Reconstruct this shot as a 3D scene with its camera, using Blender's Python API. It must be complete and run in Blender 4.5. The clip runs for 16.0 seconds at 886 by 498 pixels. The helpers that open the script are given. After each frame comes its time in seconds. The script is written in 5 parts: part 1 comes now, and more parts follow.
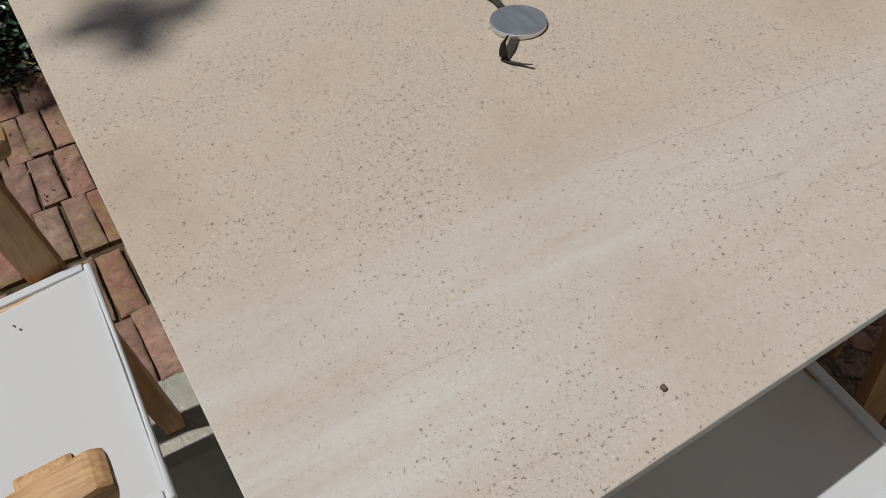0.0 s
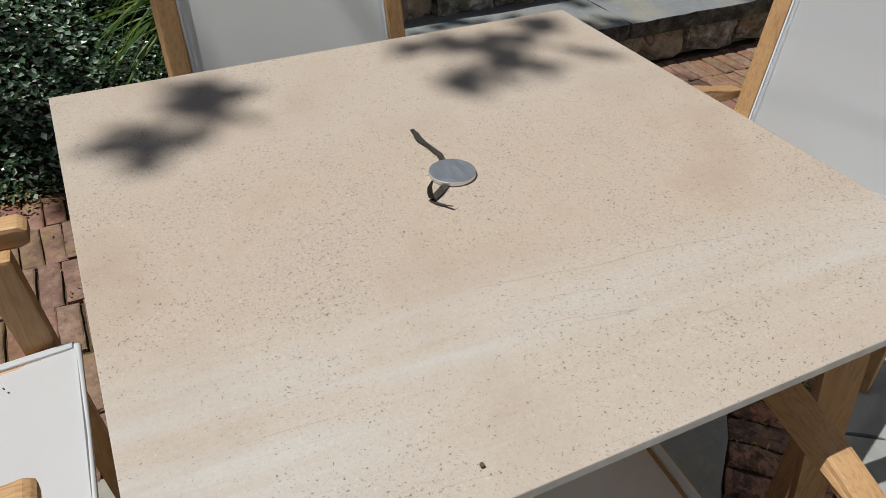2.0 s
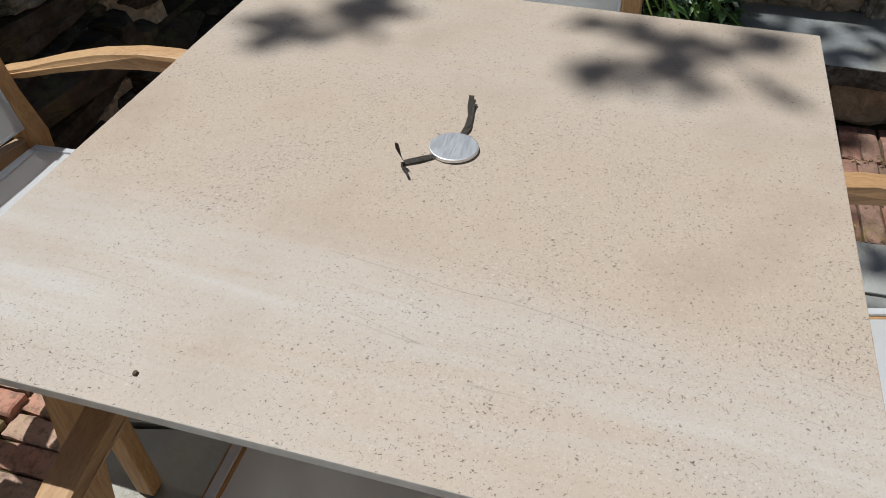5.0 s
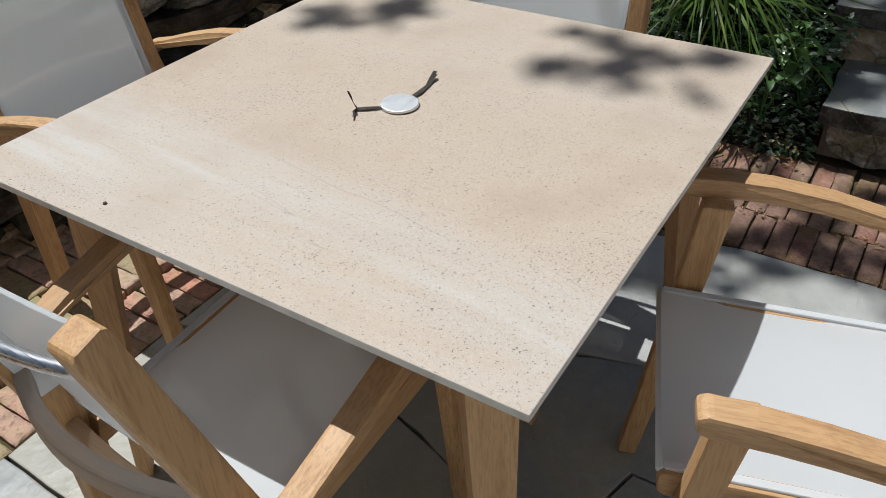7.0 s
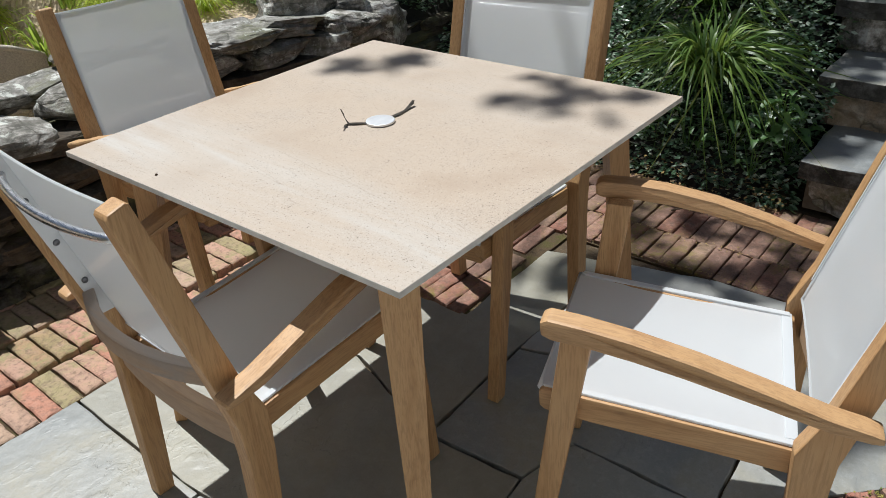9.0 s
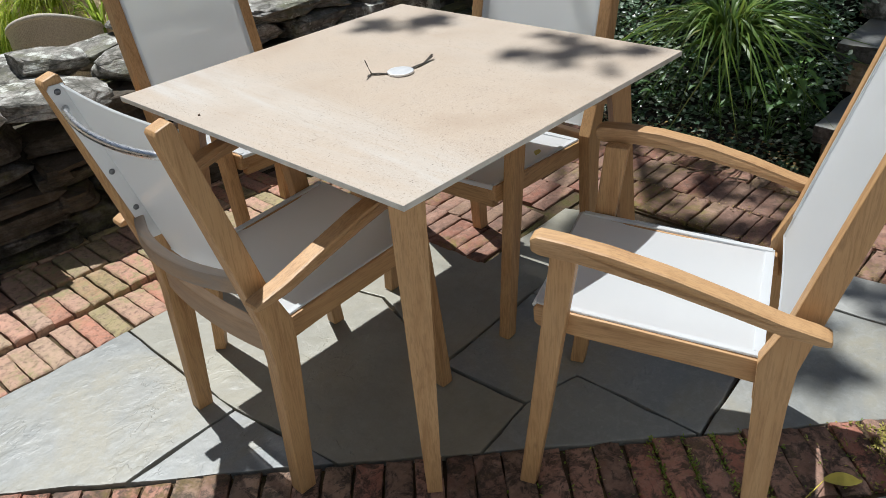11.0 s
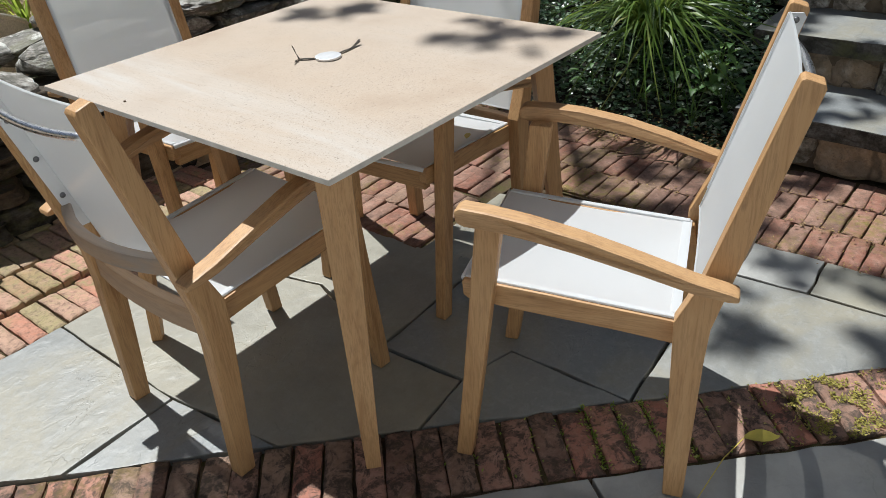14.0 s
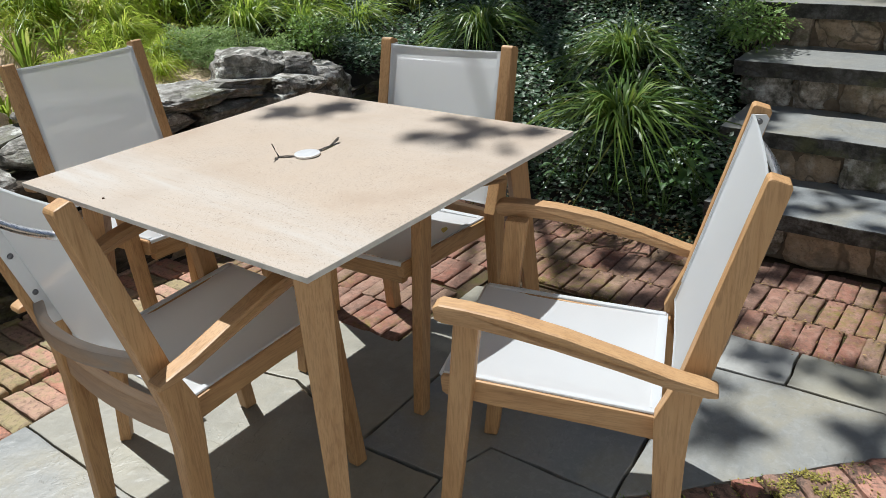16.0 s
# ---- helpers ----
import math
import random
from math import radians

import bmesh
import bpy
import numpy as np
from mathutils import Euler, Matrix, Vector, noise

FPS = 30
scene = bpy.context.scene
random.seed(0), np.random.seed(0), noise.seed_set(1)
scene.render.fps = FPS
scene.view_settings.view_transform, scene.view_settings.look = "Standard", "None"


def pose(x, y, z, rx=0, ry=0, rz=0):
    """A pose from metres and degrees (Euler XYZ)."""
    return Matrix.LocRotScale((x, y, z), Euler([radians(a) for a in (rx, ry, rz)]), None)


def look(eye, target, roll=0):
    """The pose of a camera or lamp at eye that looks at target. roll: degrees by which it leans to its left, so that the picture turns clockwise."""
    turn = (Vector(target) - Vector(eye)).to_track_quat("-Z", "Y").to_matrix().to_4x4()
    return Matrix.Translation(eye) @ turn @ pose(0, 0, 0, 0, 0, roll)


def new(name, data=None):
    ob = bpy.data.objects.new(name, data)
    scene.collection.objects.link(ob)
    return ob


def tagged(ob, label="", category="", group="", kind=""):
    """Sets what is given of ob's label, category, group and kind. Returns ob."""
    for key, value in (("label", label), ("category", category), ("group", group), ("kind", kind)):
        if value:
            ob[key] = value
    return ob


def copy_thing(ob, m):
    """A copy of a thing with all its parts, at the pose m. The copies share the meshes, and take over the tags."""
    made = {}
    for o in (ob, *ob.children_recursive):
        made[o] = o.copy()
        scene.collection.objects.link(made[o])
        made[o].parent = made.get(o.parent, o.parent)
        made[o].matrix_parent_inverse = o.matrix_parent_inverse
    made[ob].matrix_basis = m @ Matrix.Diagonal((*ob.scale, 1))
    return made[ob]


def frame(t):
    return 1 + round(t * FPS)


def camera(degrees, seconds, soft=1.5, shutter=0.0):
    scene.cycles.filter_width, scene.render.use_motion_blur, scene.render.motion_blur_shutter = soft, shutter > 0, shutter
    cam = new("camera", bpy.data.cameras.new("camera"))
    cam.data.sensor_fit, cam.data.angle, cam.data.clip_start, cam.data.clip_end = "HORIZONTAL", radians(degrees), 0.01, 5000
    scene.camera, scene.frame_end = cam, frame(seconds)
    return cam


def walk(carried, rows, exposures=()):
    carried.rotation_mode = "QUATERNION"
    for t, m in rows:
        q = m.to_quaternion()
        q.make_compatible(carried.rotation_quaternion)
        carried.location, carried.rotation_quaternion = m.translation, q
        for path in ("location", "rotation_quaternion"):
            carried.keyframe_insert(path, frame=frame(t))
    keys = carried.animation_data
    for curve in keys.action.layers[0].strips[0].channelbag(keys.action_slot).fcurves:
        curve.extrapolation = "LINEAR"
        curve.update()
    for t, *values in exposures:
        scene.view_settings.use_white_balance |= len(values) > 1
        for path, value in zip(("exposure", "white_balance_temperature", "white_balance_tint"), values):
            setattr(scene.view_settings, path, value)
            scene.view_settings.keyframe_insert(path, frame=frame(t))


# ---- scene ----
cam = camera(59.2, 16.0, soft=0.45)
PATH = [
    (0, (-0.593, 0.456, 1.197), (0.568, -0.22, -0.284), -2.4),
    (0.5, (-0.583, 0.526, 1.235), (0.522, -0.39, -0.158), -2.2),
    (1, (-0.73, 0.488, 1.262), (0.535, -0.447, 0.028), -0.9),
    (1.5, (-0.862, 0.408, 1.277), (0.561, -0.398, 0.125), -0.2),
    (2, (-0.774, 0.399, 1.262), (0.665, -0.31, 0.067), 0.6),
    (2.5, (-0.716, 0.333, 1.279), (0.723, -0.244, 0.015), 2.0),
    (3, (-0.719, 0.168, 1.279), (0.72, -0.198, -0.061), 3.0),
    (3.5, (-0.752, 0.07, 1.309), (0.695, -0.099, -0.06), 3.6),
    (4, (-0.773, 0.008, 1.286), (0.702, 0.005, -0.065), 2.7),
    (6.5, (-0.819, -0.575, 1.293), (0.481, 0.271, 0.031), -2.4),
    (7, (-0.905, -0.663, 1.301), (0.425, 0.212, 0.091), -2.1),
    (7.5, (-0.946, -0.764, 1.324), (0.399, 0.175, 0.18), -2.2),
    (8, (-0.997, -0.908, 1.332), (0.341, 0.122, 0.261), -2.8),
    (10.5, (-1.195, -1.226, 1.327), (0.056, -0.042, 0.31), -4.5),
    (11, (-1.204, -1.272, 1.317), (0.015, -0.073, 0.279), -4.5),
    (11.5, (-1.215, -1.298, 1.311), (-0.022, -0.091, 0.252), -4.6),
    (12, (-1.233, -1.306, 1.305), (-0.059, -0.1, 0.225), -4.6),
    (12.5, (-1.237, -1.315, 1.303), (-0.07, -0.118, 0.206), -4.7),
    (13, (-1.238, -1.314, 1.294), (-0.052, -0.137, 0.195), -4.7),
    (13.5, (-1.239, -1.32, 1.288), (-0.004, -0.179, 0.203), -4.4),
    (14, (-1.222, -1.336, 1.292), (0.082, -0.236, 0.247), -4.0),
    (14.5, (-1.218, -1.342, 1.295), (0.15, -0.27, 0.305), -3.6),
    (15, (-1.219, -1.333, 1.301), (0.193, -0.269, 0.366), -3.3),
    (15.5, (-1.226, -1.33, 1.307), (0.205, -0.252, 0.418), -3.2),
    (16, (-1.221, -1.331, 1.306), (0.212, -0.224, 0.457), -3.1),
]
EXPOSURES = [(0, -0.38, 6450, 10), (0.7, -0.27, 6550, 10), (1.5, -0.08, 6480, 10), (3, -0.2, 6530, 10), (4, -0.16, 6430, 10), (6.5, 0.05, 6240, 9), (8, 0.17, 6280, 9), (10.3, 0.31, 6260, 9), (12.5, 0.32, 6380, 9), (16, 0.36, 6280, 9)]
walk(cam, [(t, look(eye, target, roll)) for t, eye, target, roll in PATH], EXPOSURES)

# ---- world, sun ----
TO_SUN = Vector((0.09, 0.41, 1.0)).normalized()
world = bpy.data.worlds.new("world")
scene.world = world
world.use_nodes = True
wn = world.node_tree.nodes
sky = wn.new("ShaderNodeTexSky")
sky.sky_type, sky.sun_disc = "NISHITA", False
sky.sun_elevation = math.asin(TO_SUN.z)
sky.sun_rotation = math.atan2(TO_SUN.x, TO_SUN.y)
world.node_tree.links.new(sky.outputs[0], wn["Background"].inputs[0])
wn["Background"].inputs[1].default_value = 0.037
sun = new("sun", bpy.data.lights.new("sun", "SUN"))
sun.data.energy, sun.data.angle, sun.data.color = 4.75, radians(0.53), (0.985, 0.985, 0.96)
sun.rotation_euler = TO_SUN.to_track_quat("Z", "Y").to_euler()


# ---- materials ----
class Nodes:
    """A small writer of node materials."""

    def __init__(self, name):
        self.mat = bpy.data.materials.new(name)
        self.mat.use_nodes = True
        self.tree = self.mat.node_tree
        self.bsdf = self.tree.nodes["Principled BSDF"]
        self.out = self.tree.nodes["Material Output"]

    def add(self, kind, props=None, **inputs):
        n = self.tree.nodes.new(kind)
        props = props or {}
        if "feature" in props:
            n.feature = props["feature"]
        if "data_type" in props:
            n.data_type, n.blend_type = props["data_type"], props["blend_type"]
        if "operation" in props:
            n.operation = props["operation"]
        if props.get("use_clamp"):
            n.use_clamp = True
        if "wave_type" in props:
            n.wave_type, n.bands_direction = props["wave_type"], props["bands_direction"]
        for k, v in inputs.items():
            self.put(n, k, v)
        return n

    def put(self, n, key, v):
        sock = n.inputs[int(key[1:])] if key[0] == "i" and key[1:].isdigit() else n.inputs[key]
        if isinstance(v, bpy.types.NodeSocket):
            self.tree.links.new(v, sock)
        else:
            sock.default_value = v

    def coords(self, kind="Object", scale=(1, 1, 1), loc=(0, 0, 0), turn=0.0):
        c = self.add("ShaderNodeTexCoord")
        m = self.add("ShaderNodeMapping")
        self.tree.links.new(c.outputs[kind], m.inputs["Vector"])
        m.inputs["Scale"].default_value, m.inputs["Location"].default_value = scale, loc
        m.inputs["Rotation"].default_value = (0, 0, radians(turn))
        return m.outputs[0]

    def world_coords(self, scale=(1, 1, 1)):
        g = self.add("ShaderNodeNewGeometry")
        m = self.add("ShaderNodeMapping")
        self.tree.links.new(g.outputs["Position"], m.inputs["Vector"])
        m.inputs["Scale"].default_value = scale
        return m.outputs[0]

    def noise(self, vec, scale, detail=4.0, rough=0.55, distortion=0.0):
        n = self.add("ShaderNodeTexNoise", None, Vector=vec, Scale=scale, Detail=detail, Roughness=rough, Distortion=distortion)
        return n.outputs["Fac"]

    def voronoi(self, vec, scale, out="Distance", feature="F1"):
        n = self.add("ShaderNodeTexVoronoi", {"feature": feature}, Vector=vec, Scale=scale)
        return n.outputs[out]

    def ramp(self, fac, stops, interp="LINEAR"):
        n = self.add("ShaderNodeValToRGB")
        self.tree.links.new(fac, n.inputs[0])
        r = n.color_ramp
        r.interpolation = interp
        while len(r.elements) < len(stops):
            r.elements.new(0.5)
        for e, (p, c) in zip(r.elements, stops):
            e.position = p
            e.color = (c, c, c, 1) if isinstance(c, (int, float)) else (*c, 1)
        return n.outputs[0]

    def mix(self, fac, a, b, blend="MIX"):
        n = self.add("ShaderNodeMix", {"data_type": "RGBA", "blend_type": blend})
        for i, v in ((0, fac), (6, a), (7, b)):
            if isinstance(v, bpy.types.NodeSocket):
                self.tree.links.new(v, n.inputs[i])
            else:
                n.inputs[i].default_value = v if i == 0 else (*v, 1)
        return n.outputs[2]

    def math(self, op, a, b=0.0, clamp=False):
        n = self.add("ShaderNodeMath", {"operation": op, "use_clamp": clamp})
        for i, v in ((0, a), (1, b)):
            if isinstance(v, bpy.types.NodeSocket):
                self.tree.links.new(v, n.inputs[i])
            else:
                n.inputs[i].default_value = v
        return n.outputs[0]

    def bump(self, height, strength=0.3, distance=0.002, under=None):
        n = self.add("ShaderNodeBump", None, Height=height, Strength=strength, Distance=distance)
        if under is not None:
            self.tree.links.new(under, n.inputs["Normal"])
        return n.outputs[0]

    def finish(self, color, rough=0.6, normal=None, metal=0.0, spec=0.5):
        self.put(self.bsdf, "Base Color", color if isinstance(color, bpy.types.NodeSocket) else (*color, 1))
        self.put(self.bsdf, "Roughness", rough)
        self.put(self.bsdf, "Metallic", metal)
        self.put(self.bsdf, "Specular IOR Level", spec)
        if normal is not None:
            self.put(self.bsdf, "Normal", normal)
        return self.mat


def teak(name, axis, gray=0.0):
    """Oiled teak with its grain along one axis; gray: share of silvered, weathered wood."""
    n = Nodes(name)
    s = [1.0, 1.0, 1.0]
    s[axis] = 0.07
    rnd = n.add("ShaderNodeObjectInfo").outputs["Random"]
    base = n.coords("Object", tuple(s))
    off = n.add("ShaderNodeVectorMath", {"operation": "ADD"}, i0=base)
    n.tree.links.new(n.add("ShaderNodeCombineXYZ", None, X=n.math("MULTIPLY", rnd, 7.0), Y=n.math("MULTIPLY", rnd, 5.0), Z=n.math("MULTIPLY", rnd, 3.0)).outputs[0], off.inputs[1])
    v = off.outputs[0]
    grain = n.noise(v, 55, 6, 0.62, 0.8)
    fine = n.noise(v, 320, 3, 0.6)
    broad = n.noise(n.coords("Object", (3, 3, 3)), 2.2, 3)
    col = n.ramp(grain, [(0.3, (0.33, 0.165, 0.062)), (0.44, (0.48, 0.275, 0.12)), (0.6, (0.54, 0.325, 0.15)), (0.76, (0.38, 0.2, 0.08))])
    col = n.mix(n.ramp(fine, [(0.38, 0.55), (0.52, 0.0)]), col, (0.27, 0.14, 0.06))
    col = n.mix(n.ramp(broad, [(0.35, 0.0), (0.75, 0.4)]), col, (0.54, 0.345, 0.165))
    col = n.mix(n.math("MULTIPLY", n.math("SUBTRACT", rnd, 0.3), 0.5, True), col, (0.36, 0.2, 0.09))
    knots = n.voronoi(n.coords("Object", tuple(4.0 if a != axis else 1.6 for a in range(3))), 2.1)
    col = n.mix(n.ramp(knots, [(0.0, 0.7), (0.045, 0.0)]), col, (0.16, 0.08, 0.035))
    if gray:
        col = n.mix(n.ramp(n.noise(v, 24, 5), [(0.34, 0.5 * gray), (0.58, gray)]), col, (0.27, 0.225, 0.19))
    b = n.bump(grain, 0.22, 0.0012)
    b = n.bump(fine, 0.15, 0.0006, b)
    return n.finish(col, n.ramp(grain, [(0.3, 0.62), (0.7, 0.48)]), b)


TEAK = [teak("teak_x", 0), teak("teak_y", 1), teak("teak_z", 2)]
TEAK_GRAY = teak("weathered_teak", 0, 0.95)
TEAK_DULL = teak("dull_teak", 0, 0.5)
TEAK_ARM = teak("arm_teak", 1, 0.08)


def fabric(name, open_share, through_light, threads=0.0):
    """White vinyl-coated mesh; threads: the share of light that its round weft threads scatter to both sides."""
    n = Nodes(name)
    v = n.coords("Object", (1, 1, 1))
    weave = n.add("ShaderNodeTexWave", {"wave_type": "BANDS", "bands_direction": "X"}, Vector=v, Scale=420.0, Distortion=0.0)
    weave2 = n.add("ShaderNodeTexWave", {"wave_type": "BANDS", "bands_direction": "Y"}, Vector=v, Scale=420.0, Distortion=0.0)
    w = n.math("MULTIPLY", weave.outputs["Fac"], weave2.outputs["Fac"])
    dirt = n.noise(v, 7, 5, 0.6)
    col = n.mix(n.ramp(dirt, [(0.35, 0.0), (0.8, 0.3)]), (0.77, 0.785, 0.8), (0.73, 0.74, 0.75))
    col = n.mix(n.ramp(n.noise(v, 90, 3), [(0.62, 0.0), (0.8, 0.12)]), col, (0.6, 0.59, 0.56))
    n.finish(col, 0.6, n.bump(w, 0.25, 0.0005), 0.0, 0.3)
    n.bsdf.inputs["Sheen Weight"].default_value = 0.8
    n.bsdf.inputs["Sheen Roughness"].default_value = 0.35
    n.bsdf.inputs["Sheen Tint"].default_value = (0.9, 0.95, 1.0, 1.0)

    def blend(share, a, b):
        m = n.add("ShaderNodeMixShader", None, Fac=share)
        n.tree.links.new(a, m.inputs[1])
        n.tree.links.new(b, m.inputs[2])
        return m.outputs[0]

    tl = n.add("ShaderNodeBsdfTranslucent", None, Color=(0.9, 0.93, 0.96, 1))
    cloth = blend(through_light, n.bsdf.outputs[0], tl.outputs[0])
    if threads:
        g = n.add("ShaderNodeNewGeometry")
        weft = n.add("ShaderNodeVectorMath", {"operation": "CROSS_PRODUCT"}, i0=g.outputs["Normal"], i1=(0.0, 0.0, 1.0)).outputs[0]
        sides = []
        for side in ("Reflection", "Transmission"):
            h = n.add("ShaderNodeBsdfHair", None, Color=(0.95, 0.975, 0.985, 1), RoughnessU=1.0, RoughnessV=1.0, Tangent=weft)
            h.component = side
            sides.append(h.outputs[0])
        cloth = blend(threads, cloth, blend(0.35, *sides))
    tp = n.add("ShaderNodeBsdfTransparent", None, Color=(1, 1, 1, 1))
    n.tree.links.new(blend(open_share, cloth, tp.outputs[0]), n.out.inputs[0])
    return n.mat


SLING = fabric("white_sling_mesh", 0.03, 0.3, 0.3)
# the same mesh, made to scatter more so the chair backs look brighter lit
SLING_LIT = fabric("lit_sling_mesh", 0.08, 0.3, 0.8)


def hem():
    n = Nodes("white_vinyl_hem")
    v = n.coords()
    return n.finish(n.mix(n.ramp(n.noise(v, 30, 4), [(0.4, 0.0), (0.8, 0.35)]), (0.72, 0.73, 0.74), (0.63, 0.63, 0.62)), 0.45, n.bump(n.noise(v, 200), 0.1, 0.0005))


HEM = hem()


def metal(name, color, rough):
    n = Nodes(name)
    v = n.coords("Object", (1, 1, 1))
    sc = n.noise(n.coords("Object", (8, 120, 8)), 6, 5, 0.7)
    sp = n.noise(v, 60, 5)
    return n.finish(n.mix(n.ramp(sp, [(0.4, 0.0), (0.7, 0.4)]), color, tuple(c * 0.8 for c in color)), n.ramp(sc, [(0.3, rough), (0.7, rough + 0.15)]), n.bump(sc, 0.1, 0.0004), 1.0)


STEEL = metal("brushed_steel", (0.62, 0.63, 0.65), 0.22)
DARK_STEEL = metal("dark_steel", (0.2, 0.2, 0.21), 0.35)
ALU = metal("dull_aluminium", (0.76, 0.77, 0.78), 0.38)


def plain(name, color, rough=0.7, var=0.3, scale=30.0, bump=0.2, dist=0.001):
    n = Nodes(name)
    v = n.coords()
    f = n.noise(v, scale, 5)
    return n.finish(n.mix(n.ramp(f, [(0.3, 0.0), (0.75, 1.0)]), color, tuple(c * (1 - var) for c in color)), rough, n.bump(f, bump, dist))


DARK_STRAP = plain("dark_strap", (0.1, 0.085, 0.07), 0.85)


def table_stone():
    """Sand-coloured porcelain slab: pale bands along one side, hairlines, and dark and pale flecks."""
    n = Nodes("sand_porcelain")
    v = n.coords("Object")
    cloud = n.noise(v, 5, 5, 0.6)
    col = n.ramp(cloud, [(0.3, (0.392, 0.306, 0.232)), (0.5, (0.446, 0.362, 0.284)), (0.75, (0.424, 0.352, 0.286))])
    sep = n.add("ShaderNodeSeparateXYZ")
    n.tree.links.new(v, sep.inputs[0])
    wob = n.math("ADD", sep.outputs[0], n.math("MULTIPLY", n.math("SUBTRACT", n.noise(n.coords("Object", (0.4, 1, 1)), 4.0, 3), 0.5), 0.035))
    wob = n.math("ADD", n.math("SUBTRACT", wob, n.math("MULTIPLY", sep.outputs[1], 0.115)), 0.5)
    near = n.ramp(wob, [(0.0, 0.3), (0.1, 0.36), (0.165, 0.42), (0.176, 0.55), (0.186, 0.82), (0.198, 0.62), (0.25, 0.5), (0.31, 0.08), (0.55, 0.04), (0.7, 0.25), (1.0, 0.15)])
    corner = n.math("MULTIPLY", n.ramp(wob, [(0.03, 0.0), (0.07, 0.9), (0.13, 0.8), (0.17, 0.0)]), n.ramp(n.math("ADD", sep.outputs[1], 0.5), [(0.55, 0.0), (0.82, 1.0)]))
    near = n.math("MAXIMUM", near, corner)
    band = n.noise(n.coords("Object", (1.0, 0.1, 1.0)), 26, 5, 0.62, 0.4)
    col = n.mix(n.math("MULTIPLY", near, n.ramp(band, [(0.34, 0.35), (0.58, 1.0)])), col, (0.495, 0.474, 0.442))
    gray = n.noise(n.coords("Object", (1.0, 0.2, 1.0), (3, 1, 0)), 12, 5, 0.65, 0.3)
    col = n.mix(n.ramp(gray, [(0.52, 0.0), (0.75, 0.18)]), col, (0.4, 0.35, 0.295))
    hair = n.noise(n.add("ShaderNodeCombineXYZ", None, X=wob, Y=n.math("MULTIPLY", sep.outputs[1], 0.03)).outputs[0], 26, 1, 0.3, 0.0)
    mask = n.ramp(n.noise(v, 5.5, 2), [(0.5, 0.0), (0.58, 1.0)])
    thin = n.math("MULTIPLY", n.ramp(hair, [(0.496, 0.0), (0.5, 0.42), (0.504, 0.0)]), mask)
    side = n.ramp(n.math("ADD", sep.outputs[0], 0.5), [(0.3, 1.0), (0.42, 0.0)])
    col = n.mix(n.math("MULTIPLY", thin, side), col, (0.2, 0.17, 0.145))
    patch = n.math("SUBTRACT", n.ramp(n.noise(v, 5, 4, 0.65), [(0.36, 0.84), (0.6, 0.98)]), n.math("MULTIPLY", near, 0.14))

    def flecks(scale, stretch, turn, r0, r1, channel, least):
        """Short dashes that point one way, in a share of the cells."""
        wv = n.coords("Object", (1, stretch, 1), (0.37 * turn, 0.11 * turn, 0), turn)
        warp = n.add("ShaderNodeVectorMath", {"operation": "MULTIPLY_ADD"}, i0=n.add("ShaderNodeTexNoise", None, Vector=wv, Scale=scale * 1.3).outputs["Color"], i1=(0.8 / scale, 0.8 / scale, 0.0), i2=wv)
        cell = n.add("ShaderNodeTexVoronoi", None, Vector=warp.outputs[0], Scale=scale)
        pick = n.add("ShaderNodeSeparateColor", None, Color=cell.outputs["Color"]).outputs[channel]
        return n.math("MULTIPLY", n.ramp(cell.outputs["Distance"], [(r0, 1.0), (r1, 0.0)]), n.math("GREATER_THAN", n.math("MULTIPLY", pick, patch), least))

    # fine aggregate: irregular dark and pale chips, denser in patches
    dense = n.math("MULTIPLY", n.math("SUBTRACT", patch, 0.86), 0.3)
    for k, (scale, dark, width) in enumerate([(520.0, 0.58, 0.007), (330.0, 0.82, -0.008)]):
        chip = n.math("SUBTRACT", n.noise(n.coords("Object", (1.0, 1.0, 1.0), (1.7 * k, 0.6, 0.0), 35.0 * k), scale, 1.5, 0.5, 0.6), dense)
        col = n.mix(n.math("MULTIPLY", n.ramp(chip, [(0.27 + width, 1.0), (0.33 + width, 0.0)]), dark), col, (0.1, 0.08, 0.062))
        col = n.mix(n.math("MULTIPLY", n.ramp(n.math("ADD", chip, n.math("MULTIPLY", dense, 2.0)), [(0.67 - width, 0.0), (0.72 - width, 1.0)]), 0.3), col, (0.66, 0.62, 0.55))
    col = n.mix(n.ramp(n.noise(v, 240, 4, 0.7), [(0.4, 0.16), (0.58, 0.0)]), col, (0.33, 0.255, 0.19))
    for k, (scale, turn, least) in enumerate([(180.0, 15, 0.78), (200.0, 75, 0.77), (225.0, 132, 0.77)]):
        col = n.mix(n.math("MULTIPLY", flecks(scale, 0.62, turn, 0.11, 0.17, k % 3, least), 0.76), col, (0.095, 0.078, 0.063))
    return n.finish(col, n.ramp(cloud, [(0.3, 0.5), (0.7, 0.62)]), n.bump(n.noise(v, 400, 3), 0.1, 0.0004), 0.0, 0.22)


TABLE_STONE = table_stone()
TABLE_EDGE = plain("gray_slab_edge", (0.7, 0.67, 0.62), 0.7)


